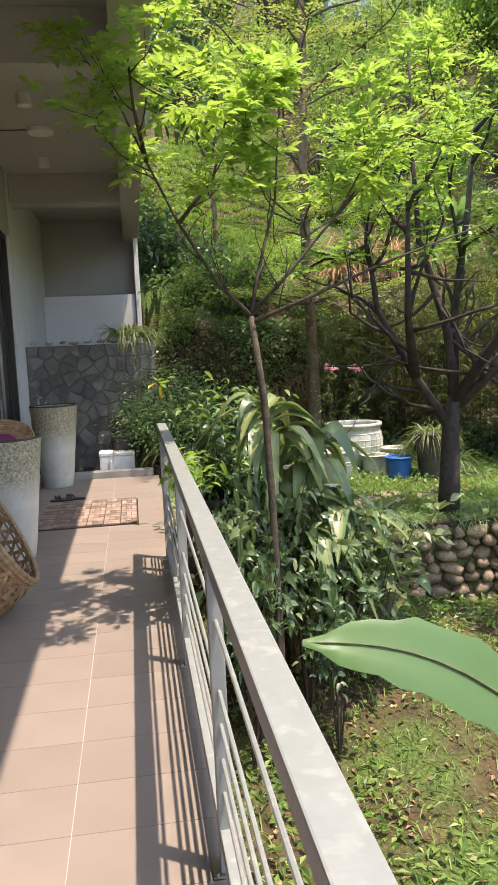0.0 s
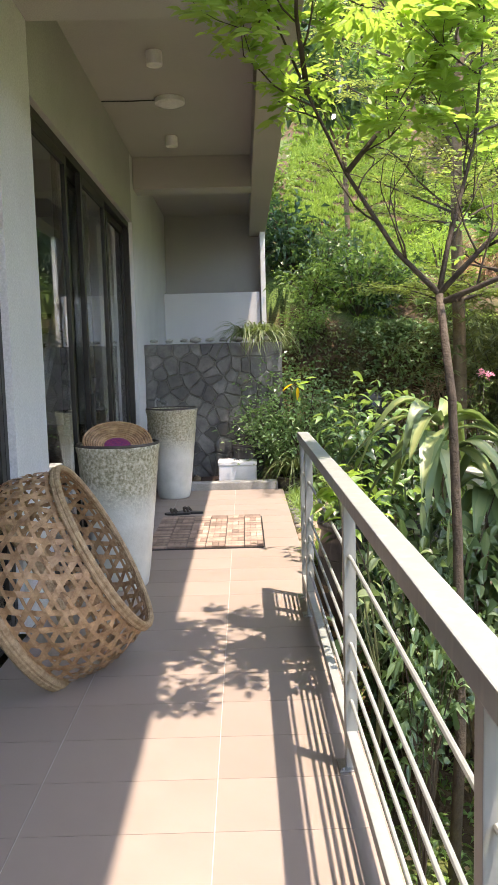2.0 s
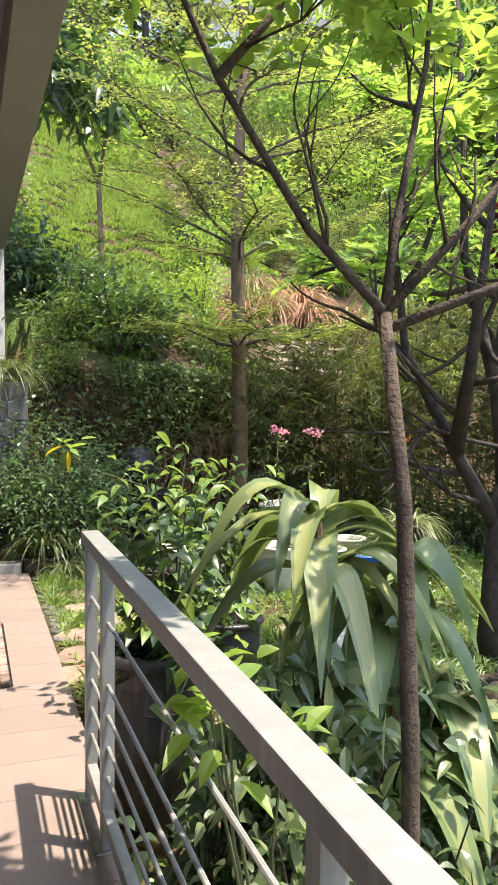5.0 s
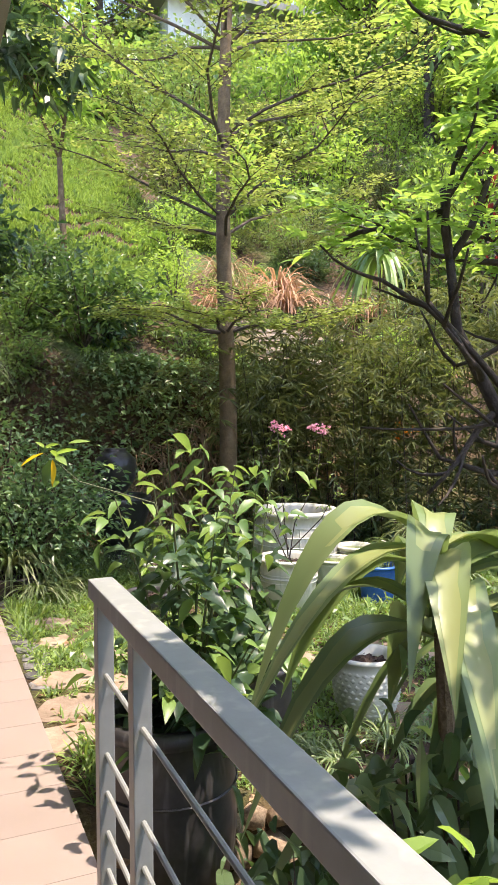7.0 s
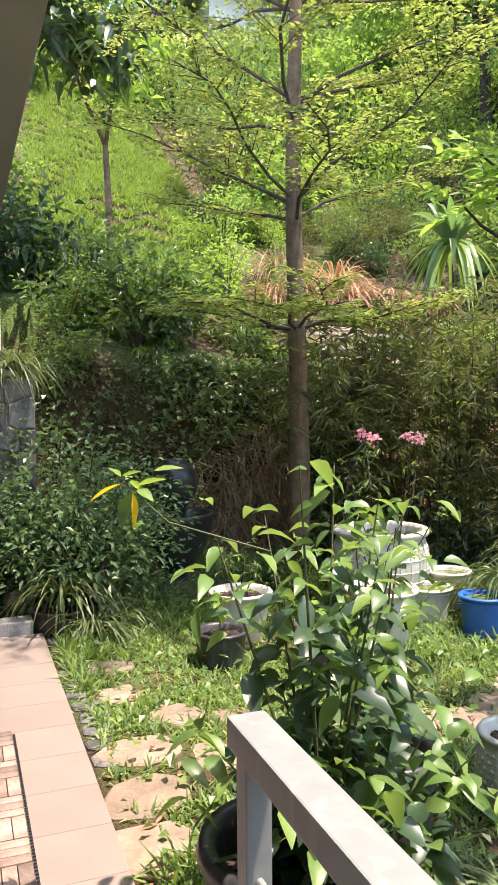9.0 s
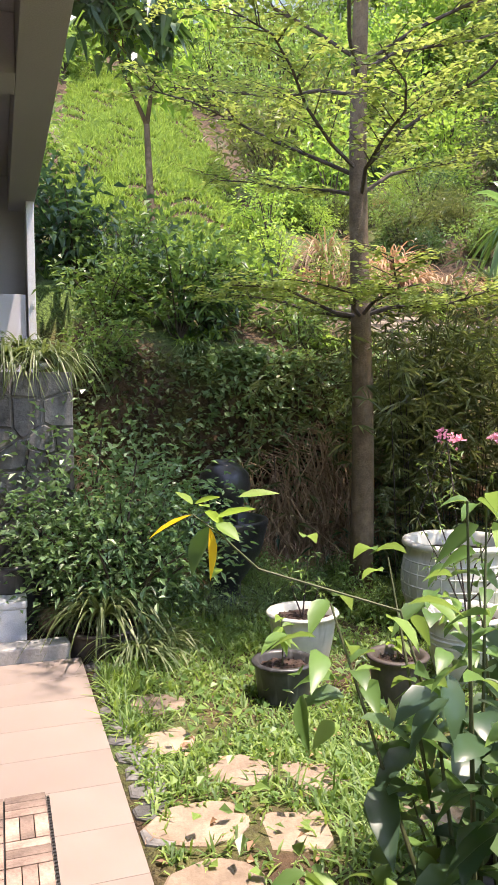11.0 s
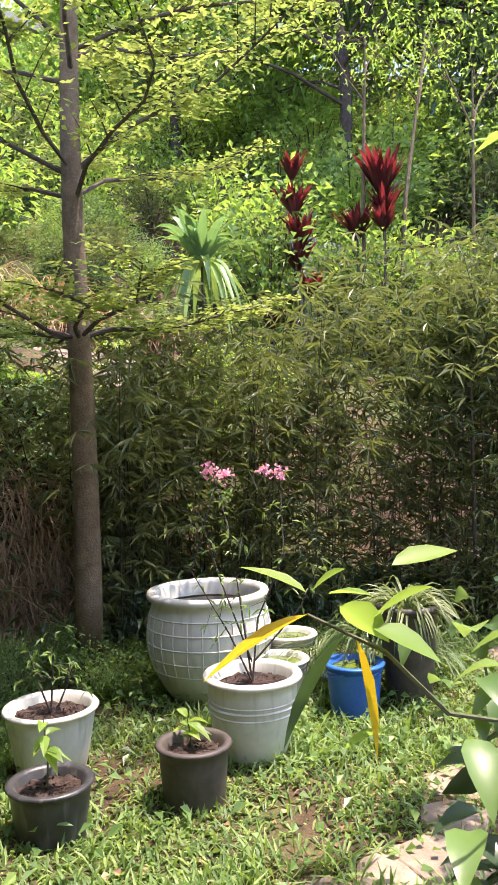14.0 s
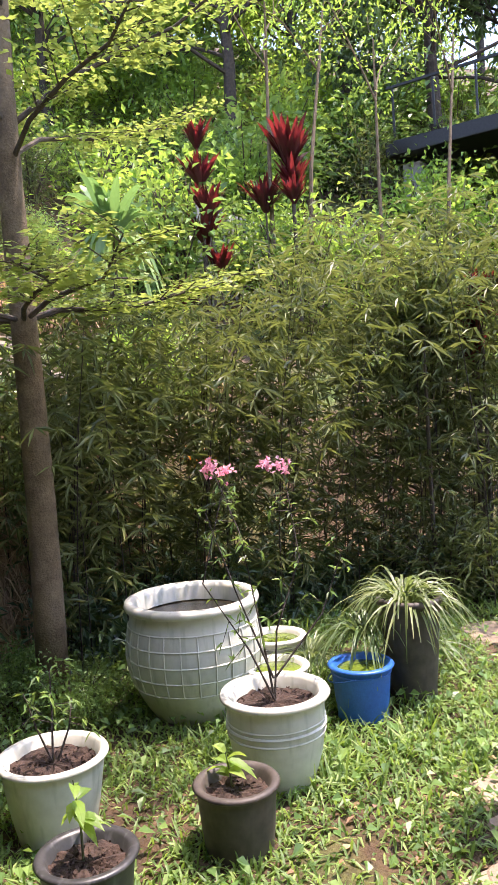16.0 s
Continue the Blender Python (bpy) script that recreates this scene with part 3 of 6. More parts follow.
def round_light(x, y):
    d = thing("ceiling_light", x, y, 3.752, "flat round white ceiling light with a cable", "lamp")
    g = Geo()
    lathe(g, [(0.0, 0), (0.13, 0), (0.132, -0.005), (0.132, -0.04), (0.125, -0.045)], 40)
    put("rim", g, WHITE, d)
    g = Geo()
    lathe(g, [(0.124, -0.042), (0.1, -0.052), (0.0, -0.056)], 40)
    put("diffuser", g, LAMP_GLASS, d)
    g = Geo()
    tube(g, [(-0.13, 0, -0.006), (-0.35, 0.01, -0.007), (WALL - x + 0.005, 0.0, -0.006)], [0.005] * 3, 6)
    put("cable", g, BLACK, d)


round_light(-0.01, 9.12)
downlight(-0.03, 8.08)
downlight(-0.10, 10.25)


# ---- jars, basket, mat ----
def tall_jar(x, y, scale, label):
    j = thing("jar", x, y, 0.0, label, "jar", "tall jars by the door")
    prof = [(0.0, 0.0), (0.16, 0.0), (0.168, 0.012), (0.185, 0.12), (0.215, 0.38), (0.245, 0.66), (0.262, 0.84), (0.266, 0.9), (0.272, 0.915), (0.276, 0.94), (0.268, 0.955),
            (0.25, 0.95), (0.24, 0.9), (0.215, 0.5), (0.0, 0.45)]
    g = Geo()
    lathe(g, [(r * scale, z * scale) for r, z in prof], 48, 0.006)
    put("body", g, JAR, j, smooth=True)
    g = Geo()
    ring = [((0.262 * math.cos(a)) * scale, 0.262 * math.sin(a) * scale, 0.952 * scale) for a in np.linspace(0, 2 * math.pi, 40)]
    tube(g, ring, [0.013 * scale] * 40, 6)
    put("rim", g, POT_BROWN, j, "worn brown rim")
    return j


tall_jar(-0.24, 6.95, 0.97, "tall pale glazed stoneware jar with mossy crackle")
tall_jar(-0.2, 10.22, 1.0, "tall pale glazed stoneware jar beside the glass door")


def hat():
    h = thing("straw_tray", -0.25, 7.0, 0.90, "round woven straw tray with a purple centre, resting in the jar", "tray")
    for k in range(13):
        g = Geo()
        r = 0.03 + 0.0155 * k
        ring = [(r * math.cos(a), r * math.sin(a), 0.045 * (k / 12) ** 2) for a in np.linspace(0, 2 * math.pi, 37)]
        tube(g, ring, [0.0085] * 37, 5)
        put("coil", g, CANE, h)
    g = Geo()
    lathe(g, [(0.0, 0.014), (0.07, 0.016), (0.085, 0.012)], 24)
    put("centre", g, surface("purple_weave", (0.12, 0.02, 0.12), (0.3, 0.03, 0.1), 60, 0.8, 150, 0.4, 0), h, "purple and red woven centre")
    h.rotation_euler = (radians(28), radians(8), 0)


hat()


def basket():
    """A bottomless rice basket on its side: slanting strips over and under, with thick rims."""
    b = thing("basket", -0.30, 5.6, 0.47, "large woven bamboo basket lying tilted on its side", "basket")
    R0, R1, H = 0.46, 0.41, 0.46

    def at(a, s, off=0.0):
        r = R0 + (R1 - R0) * s + 0.05 * math.sin(math.pi * s) + off
        return Vector((r * math.cos(a), r * math.sin(a), (s - 0.5) * H))
    n = 34
    for hand in (1, -1):
        for k in range(n):
            g = Geo()
            a0 = 2 * math.pi * k / n
            v = []
            steps = 16
            for i in range(steps + 1):
                s = i / steps
                a = a0 + hand * 0.62 * s
                off = 0.006 * hand * math.cos(math.pi * (s * 10 + k))
                w = 0.0145
                v += [at(a - w / R0, s, off)[:], at(a + w / R0, s, off)[:]]
            g.add(v, [(2 * i, 2 * i + 1, 2 * i + 3, 2 * i + 2) for i in range(steps)])
            put("strip", g, CANE, b)
    for z in np.linspace(0.1, 0.9, 8):
        g = Geo()
        m = 72
        v = []
        for i in range(m):
            a = 2 * math.pi * i / m
            off = 0.007 * math.cos(17 * a + z * 30)
            v += [at(a, z - 0.016, off)[:], at(a, z + 0.016, off)[:]]
        g.add(v, [(2 * i, 2 * i + 1, (2 * i + 3) % (2 * m), (2 * i + 2) % (2 * m)) for i in range(m)])
        put("hoop", g, CANE, b)
    for s, thick in ((0.0, 0.022), (0.0, 0.03), (1.0, 0.016), (0.96, 0.012)):
        g = Geo()
        ring = [at(a, s + (0.04 if thick == 0.022 else 0), 0.012)[:] for a in np.linspace(0, 2 * math.pi, 61)]
        tube(g, ring, [thick] * 61, 8)
        put("rim", g, ROPE, b, "bound cane rim")
    b.rotation_euler = Vector((0.86, 0.08, 0.46)).to_track_quat("Z", "Y").to_euler()
    return b


basket()


def deck_mat():
    d = thing("deck_mat", -0.2, 7.84, 0.0, "weathered wooden deck-tile mat on black plastic grid", "mat")
    g = Geo()
    block(g, 0, 0.9, 0, 1.2, 0.001, 0.008)
    for k in range(60):
        block(g, 0.902, 0.912, k * 0.02, k * 0.02 + 0.011, 0.001, 0.008)
    for k in range(45):
        block(g, k * 0.02, k * 0.02 + 0.011, -0.012, -0.002, 0.001, 0.008)
    put("grid", g, BLACK, d, "black plastic backing")
    along, across = Geo(), Geo()
    block(along, 0, 0.046, 0, 0.144, 0.008, 0.022, 0.002)
    block(across, 0, 0.144, 0, 0.046, 0.008, 0.022, 0.002)
    m1, m2 = along.mesh("slat", DECK), across.mesh("slat", DECK)
    for i in range(6):
        for j in range(8):
            for k in range(3):
                up = (i + j) % 2
                s = put("slat", m1 if up else m2, DECK, d)
                s.location = (i * 0.15 + 0.003 + (k * 0.049 if up else 0), j * 0.15 + 0.003 + (0 if up else k * 0.049), 0)


deck_mat()


def slippers():
    for x, y, a in ((-0.08, 9.22, 20), (0.04, 9.27, 5)):
        s = thing("slipper", x, y, 0.0, "dark worn rubber slipper beside the mat", "slipper", "pair of slippers")
        g = Geo()
        n = 20
        sole = []
        for k in range(n):
            t = 2 * math.pi * k / n
            sole.append(((0.042 + 0.008 * math.sin(t)) * math.cos(t), 0.125 * math.sin(t)))
        v = [(p, q, z) for z in (0.001, 0.02) for p, q in sole]
        g.add(v, [tuple(range(n))[::-1], tuple(range(n, 2 * n))] + [(k, (k + 1) % n, n + (k + 1) % n, n + k) for k in range(n)])
        put("sole", g, BLACK, s)
        g = Geo()
        for off in (0, 0.035):
            tube(g, [(-0.043, 0.01 + off, 0.02), (-0.02, 0.03 + off, 0.055), (0.02, 0.03 + off, 0.055), (0.043, 0.01 + off, 0.02)], [0.011] * 4, 6)
        put("strap", g, POT_BROWN, s)
        s.rotation_euler = (0, 0, radians(a + 70))


slippers()


def foam_box():
    b = thing("foam_box", 0.26, 10.86, 0.03, "white polystyrene box with a lid", "box")
    boxed("body", 0, 0.44, 0, 0.3, 0, 0.2, FOAM, b, 0.012)
    boxed("lid", -0.006, 0.446, -0.006, 0.306, 0.201, 0.25, FOAM, b, 0.012)
    g = Geo()
    tube(g, [(0.18, 0.02, 0.25), (0.18, 0.02, 0.268), (0.24, 0.02, 0.268), (0.24, 0.02, 0.25)], [0.006] * 4, 6)
    put("handle", g, BLACK, b)


foam_box()


def wall_taps():
    t = thing("water_pipe", -0.5, 11.38, 0.03, "pair of thin grey standpipes against the slate wall", "pipe")
    for x, h in ((0, 0.95), (0.09, 0.9)):
        g = Geo()
        tube(g, [(x, 0, 0), (x, 0, h), (x + 0.02, -0.02, h + 0.03), (x + 0.05, -0.05, h + 0.02)], [0.014] * 4, 8)
        put("pipe", g, STEEL, t)


wall_taps()


# ---- pots of the garden ----
def pot_body(geo, r, h, belly=0.0, lip=0.03, base=0.72, sides=44):
    prof = [(0, 0), (r * base, 0), (r * base + 0.01, 0.01)]
    for k in range(1, 9):
        s = k / 9
        prof.append((r * (base + (1 - base) * s ** 0.7) + belly * math.sin(math.pi * s), h * 0.93 * s))
    prof += [(r, h * 0.93), (r + lip, h * 0.935), (r + lip + 0.008, h * 0.965), (r + lip, h), (r - 0.012, h), (r - 0.022, h * 0.96), (r - 0.035, h * 0.85)]
    lathe(geo, prof, sides, 0.004)
    return prof


def garden_pot(name, x, y, z, r, h, material, label, belly=0.0, lip=0.02, base=0.72, bands=(), fill=SOIL, fill_at=0.86, group="", category="plant pot"):
    p = thing(name, x, y, z, label, category, group)
    g = Geo()
    pot_body(g, r, h, belly, lip, base)
    put("body", g, material, p, smooth=True)
    for s, thick in bands:
        g = Geo()
        q = r * (base + (1 - base) * (s / 0.93) ** 0.7) + belly * math.sin(math.pi * s / 0.93)
        ring = [(q * math.cos(a), q * math.sin(a), h * s) for a in np.linspace(0, 2 * math.pi, 49)]
        tube(g, ring, [thick] * 49, 6)
        put("band", g, material, p)
    g = Geo()
    m = 32
    rr = r * 0.93
    v = [(0, 0, h * fill_at)] + [(q * rr * math.cos(a), q * rr * math.sin(a), h * fill_at + (0 if fill is not SOIL else rng.uniform(-0.012, 0.012))) for q in (0.35, 0.7, 1.0) for a in np.linspace(0, 2 * math.pi, m, endpoint=False)]
    f = [(0, 1 + k, 1 + (k + 1) % m) for k in range(m)] + [(1 + c * m + k, 1 + (c + 1) * m + k, 1 + (c + 1) * m + (k + 1) % m, 1 + c * m + (k + 1) % m) for c in range(2) for k in range(m)]
    g.add(v, f)
    put("water" if fill is not SOIL else "soil", g, fill, p, smooth=fill is not SOIL)
    if fill is SOIL:
        g = Geo()
        n = 90
        a, q = rng.uniform(0, 6.28, n), np.sqrt(rng.uniform(0, 1, n)) * rr * 0.9
        for aa, qq in zip(a, q):
            c = np.array([qq * math.cos(aa), qq * math.sin(aa), h * fill_at + 0.004])
            s = rng.uniform(0.004, 0.012)
            o = around(4) * s
            g.add(c + o, [(0, 1, 2), (0, 2, 3), (0, 3, 1), (1, 3, 2)])
        put("clod", g, SOIL, p)
    return p


LZ = -0.14
big = garden_pot("water_pot", 3.54, 10.66, LZ, 0.335, 0.64, POT_WHITE, "large off-white glazed pot with a grid relief, holding dark water", 0.075, 0.03, 0.68, (), DARK_WATER, 0.84)
for k in range(26):
    g = Geo()
    a = 2 * math.pi * k / 26
    pts = [((0.335 * (0.68 + 0.32 * (s / 0.93) ** 0.7) + 0.075 * math.sin(math.pi * s / 0.93) + 0.001) * math.cos(a), (0.335 * (0.68 + 0.32 * (s / 0.93) ** 0.7) + 0.075 * math.sin(math.pi * s / 0.93) + 0.001) * math.sin(a), 0.64 * s) for s in np.linspace(0.3, 0.8, 8)]
    tube(g, pts, [0.005] * 8, 5)
    put("rib", g, POT_WHITE, big)
for s in (0.3, 0.42, 0.55, 0.68, 0.8):
    g = Geo()
    q = 0.335 * (0.68 + 0.32 * (s / 0.93) ** 0.7) + 0.075 * math.sin(math.pi * s / 0.93)
    tube(g, [(q * math.cos(a), q * math.sin(a), 0.64 * s) for a in np.linspace(0, 2 * math.pi, 49)], [0.006] * 49, 5)
    put("band", g, POT_WHITE, big)

garden_pot("flower_pot", 3.06, 9.83, LZ, 0.215, 0.41, POT_WHITE, "off-white glazed pot with raised bands and a pink-flowered plant", 0.02, 0.022, 0.66, ((0.58, 0.006), (0.66, 0.009), (0.72, 0.005)))
garden_pot("flower_pot", 2.54, 9.68, LZ - 0.03, 0.15, 0.3, POT_BROWN, "small dark brown clay pot with bare soil", 0.0, 0.008, 0.8)
garden_pot("flower_pot", 2.29, 10.4, LZ, 0.205, 0.33, POT_WHITE, "plain white glazed pot with thin stems", 0.0, 0.01, 0.7)
garden_pot("flower_pot", 1.97, 9.88, LZ - 0.03, 0.157, 0.27, POT_DARK, "small dark glazed pot with white streaks and a seedling", 0.0, 0.008, 0.75)
garden_pot("flower_pot", 1.87, 7.8, LZ + 0.02, 0.175, 0.4, POT_DARK, "dark glazed pot of bare soil on the grass", 0.02, 0.02, 0.66)
garden_pot("flower_pot", 1.33, 7.36, -0.55, 0.23, 0.86, POT_DARK, "large black glazed pot behind the end of the railing", 0.06, 0.025, 0.62, ((0.7, 0.006),))
garden_pot("flower_pot", 4.18, 9.66, LZ, 0.165, 0.57, POT_BROWN, "tall narrow brown clay pot with arching striped leaves", 0.0, 0.01, 0.72)
garden_pot("flower_pot", 1.13, 10.72, LZ, 0.2, 0.26, POT_BROWN, "mossy clay pot overgrown by a spider plant", 0.02, 0.01, 0.72)
garden_pot("flower_pot", 2.35, 6.5, -0.75, 0.24, 0.7, POT_DARK, "dark glazed pot half hidden by strap leaves", 0.03, 0.02, 0.66)
garden_pot("flower_pot", 0.62, 11.22, 0.03, 0.19, 0.42, POT_DARK, "dark pot standing below the slate wall", 0.02, 0.01, 0.72)


woven = garden_pot("flower_pot", 2.52, 7.87, LZ + 0.01, 0.15, 0.33, POT_WHITE, "white glazed pot with a dimpled woven relief", 0.03, 0.006, 0.72)
g = Geo()
for row in range(9):
    up = 0.12 + row * 0.085
    q = 0.15 * (0.72 + 0.28 * (up / 0.93) ** 0.7) + 0.03 * math.sin(math.pi * up / 0.93)
    for k in range(26):
        a = 2 * math.pi * (k + 0.5 * (row % 2)) / 26
        c = Vector((q * math.cos(a), q * math.sin(a), 0.33 * up))
        n, t = Vector((math.cos(a), math.sin(a), 0)), Vector((-math.sin(a), math.cos(a), 0))
        e = Vector((0, 0, 1))
        v = [c + t * 0.017, c + e * 0.012, c - t * 0.017, c - e * 0.012, c + n * 0.009]
        g.add([p[:] for p in v], [(0, 1, 4), (1, 2, 4), (2, 3, 4), (3, 0, 4)])
put("relief", g, POT_WHITE, woven, "raised dimpled weave", True)


def bucket(x, y, r, h, material, label, wire):
    b = garden_pot("bucket", x, y, LZ, r, h, material, label, 0.0, 0.012, 0.8, ((0.85, 0.006),), WATER, 0.9, "", "bucket")
    g = Geo()
    tube(g, [((r + 0.02) * math.cos(a), (r + 0.02) * math.sin(a), h * 0.88 - 0.05 * math.sin((a - 0.3) * 1.0)) for a in np.linspace(0.3, 0.3 + math.pi, 16)], [0.004] * 16, 6)
    put("handle", g, wire, b)


bucket(3.84, 9.8, 0.155, 0.29, BLUE, "blue plastic bucket full of green duckweed water", BLUE)
bucket(3.68, 10.22, 0.16, 0.27, POT_WHITE, "off-white plastic bucket full of green water", STEEL)
bucket(4.0, 10.42, 0.16, 0.32, POT_WHITE, "old pale bucket of pond water", STEEL)


def urn():
    u = thing("stone_urn", 2.2, 11.75, LZ, "dark stone bowl fountain with a rounded jar on top", "urn")
    g = Geo()
    lathe(g, [(0, 0), (0.17, 0), (0.17, 0.05), (0.12, 0.1), (0.12, 0.2), (0.17, 0.27), (0.25, 0.38), (0.3, 0.52), (0.325, 0.64), (0.335, 0.68), (0.325, 0.695), (0.3, 0.68), (0.25, 0.6), (0, 0.56)], 44)
    put("bowl", g, DARK_STONE, u, smooth=True)
    g = Geo()
    lathe(g, [(0, 0.56), (0.1, 0.57), (0.1, 0.74), (0.14, 0.79), (0.185, 0.87), (0.2, 0.95), (0.185, 1.04), (0.13, 1.1), (0.1, 1.115), (0.1, 1.14), (0.08, 1.135), (0, 1.1)], 44)
    put("jar", g, DARK_STONE, u, smooth=True)


urn()


# ---- plants ----
def plant(name, x, y, z, label, category, group="", kind=""):
    return thing(name, x, y, z, label, category, group, kind)


def tree(name, x, y, z, stem, limbs, bark, leaf, label, twigs=3, per=7, size=(0.09, 0.035), reach=0.07, droop=0.35, radius=0.04, depth=2, lift=0.25, length=0.8, fine=False, kids=3, compound=0, bare=0.0):
    """stem: points of the trunk; limbs: lines of points from it, each with side limbs and leaves. All in metres from the base."""
    t = plant(name, x, y, z, label, "tree")
    g, tips = Geo(), []
    tube(g, stem, [radius * (1.25 - 0.5 * i / (len(stem) - 1)) for i in range(len(stem))], 10)
    put("trunk", g, bark, t, smooth=True)
    g = Geo()
    for line in limbs:
        n = len(line)
        tube(g, line, [radius * 0.62 * (1 - 0.7 * i / (n - 1)) for i in range(n)], 7)
        for i in range(1, n):
            d = Vector(line[i]) - Vector(line[i - 1])
            for k in range(twigs):
                turn = Vector(around(1, 0.2)[0])
                p = Vector(line[i - 1]).lerp(Vector(line[i]), rng.uniform(0.3, 1))
                grow(g, p, (d.normalized() * 0.6 + turn).normalized(), length * rng.uniform(0.6, 1.1), radius * 0.25, depth - 1, 0.8, lift, kids, tips)
    put("branch", g, bark, t, smooth=True)
    g = Geo()
    tips = [q for q in tips if q[0][2] > bare]
    if compound:
        sprays(g, tips, per, 0.17, size[0], size[1], compound)
    else:
        clothe(g, tips, per, reach, size[0], size[1], droop, fine)
    put("crown", g, leaf, t)
    return t


tree("young_tree", 1.47, 5.3, -0.95, [(0, 0, 0), (0.03, 0.0, 0.7), (0.02, 0.02, 1.6), (0.0, 0.04, 2.2), (-0.05, 0.06, 2.64)],
     [[(-0.05, 0.06, 2.64), (-0.22, 0.12, 2.83), (-0.42, 0.2, 3.18), (-0.58, 0.24, 3.53), (-0.76, 0.26, 3.95)],
      [(-0.05, 0.06, 2.64), (0.0, 0.1, 2.86), (0.14, 0.2, 3.3), (0.2, 0.25, 3.9)],
      [(-0.05, 0.06, 2.64), (0.18, 0.04, 2.88), (0.48, 0.1, 3.2), (0.75, 0.2, 3.6)],
      [(-0.05, 0.06, 2.6), (0.3, 0.0, 2.74), (0.75, 0.0, 2.92), (1.3, -0.1, 3.1)],
      [(-0.42, 0.2, 3.18), (-0.2, 0.3, 3.45), (-0.1, 0.35, 3.8)],
      [(-0.58, 0.24, 3.53), (-0.64, 0.0, 3.75), (-0.66, -0.3, 3.9)],
      [(0.48, 0.1, 3.2), (0.85, 0.3, 3.55), (1.3, 0.4, 4.0)]],
     BARK, LEAF_LIME, "slender forked young tree with bright compound leaves", 2, 2, (0.078, 0.034), 0.06, 0.3, 0.022, 2, 0.45, 0.38, True, 2, 3, 3.3)

tree("tree", 3.55, 7.65, -0.1, [(0, 0, 0), (0.02, 0, 0.4), (0.04, 0.02, 0.85), (0.08, 0, 1.1)],
     [[(0.04, 0.02, 0.8), (-0.3, 0, 1.3), (-0.6, 0.1, 1.9), (-0.7, 0.1, 2.6)],
      [(0.08, 0, 1.1), (0.05, 0.1, 1.7), (-0.2, 0.1, 2.5), (-0.3, 0, 3.4)],
      [(0.08, 0, 1.0), (0.5, -0.1, 1.4), (1.0, -0.1, 2.1), (1.3, 0, 2.9)],
      [(0.06, 0, 1.05), (0.3, -0.4, 1.6), (0.5, -0.9, 2.3), (0.5, -1.1, 3.0)],
      [(0.06, 0, 1.1), (0.2, 0.25, 1.9), (0.4, 0.4, 2.8), (0.5, 0.45, 3.6)],
      [(-0.3, 0, 1.3), (-0.5, -0.4, 1.8), (-0.6, -0.7, 2.7)]],
     BARK_DARK, LEAF_LIME, "spreading garden tree with a dark forking trunk", 3, 3, (0.085, 0.03), 0.1, 0.4, 0.085, 2, 0.35, 0.8, True, 2, 3, 2.25)


def tiered_tree(x, y, z):
    """Straight grey trunk with flat tiers of thin limbs and very small leaves."""
    t = plant("tiered_tree", x, y, z, "straight young tree with flat tiers of tiny yellow-green leaves", "tree")
    g = Geo()
    zs = np.linspace(0, 7.6, 14)
    tube(g, [(0.03 * math.sin(q * 1.3), 0.02 * math.sin(q), q) for q in zs], [0.094 - 0.0085 * q for q in zs], 14)
    put("trunk", g, BARK_GREY, t, smooth=True)
    limbs, tips = Geo(), []
    for tier, out, n, rise in ((2.2, 1.15, 8, 0.22), (3.15, 1.6, 7, 0.75), (3.95, 2.0, 6, 1.0), (4.8, 2.3, 7, 1.0), (5.7, 2.1, 6, 0.8), (6.5, 1.7, 6, 0.6), (7.2, 1.1, 6, 0.4)):
        for k in range(n):
            a = 2 * math.pi * (k + rng.uniform(-0.25, 0.25)) / n
            low = tier
            tier = low + rng.uniform(-0.16, 0.16) * (rise > 0.3)
            pts = [Vector((0, 0, tier))]
            for i in range(1, 6):
                s = i / 5
                pts.append(Vector((math.cos(a + 0.15 * math.sin(s * 5 + k)) * out * s, math.sin(a + 0.15 * math.sin(s * 5 + k)) * out * s, tier + rise * s ** 0.8 * (0.8 + 0.25 * math.sin(k * 2.3)) + 0.03 * math.sin(7 * s + k))))
            tier = low
            tube(limbs, pts, [0.015 * (1 - 0.85 * i / 5) + 0.002 for i in range(6)], 6)
            for i in range(2, 6):
                for side in (-1, 1, -1, 1):
                    d = (pts[i] - pts[i - 1]).normalized()
                    w = Vector((-d.y, d.x, 0)) * side
                    q = pts[i - 1].lerp(pts[i], rng.uniform(0, 1))
                    span = out * 0.26 * rng.uniform(0.6, 1.2)
                    e = q + (d * 0.7 + w * 0.8).normalized() * span
                    e.z += rng.uniform(-0.02, 0.06)
                    tube(limbs, [q, q.lerp(e, 0.5) + Vector((0, 0, 0.02)), e], [0.005, 0.004, 0.002], 4)
                    for s in np.linspace(0.15, 1.05, 7):
                        tips.append((q.lerp(e, s)[:], (d * 0.5 + w)[:]))
    put("branch", limbs, BARK, t)
    g = Geo()
    p = np.repeat(np.array([q[0] for q in tips]), 6, 0)
    p = p + rng.normal(size=p.shape) * np.array([0.045, 0.045, 0.012])
    n = len(p)
    way = rng.normal(size=(n, 3)) * np.array([1, 1, 0.15])
    leaves(g, p, way, 0.058 * rng.uniform(0.6, 1.2, n), 0.03, 0.05, 0.05)
    put("crown", g, LEAF_FINE, t)


tiered_tree(3.2, 11.45, -0.12)


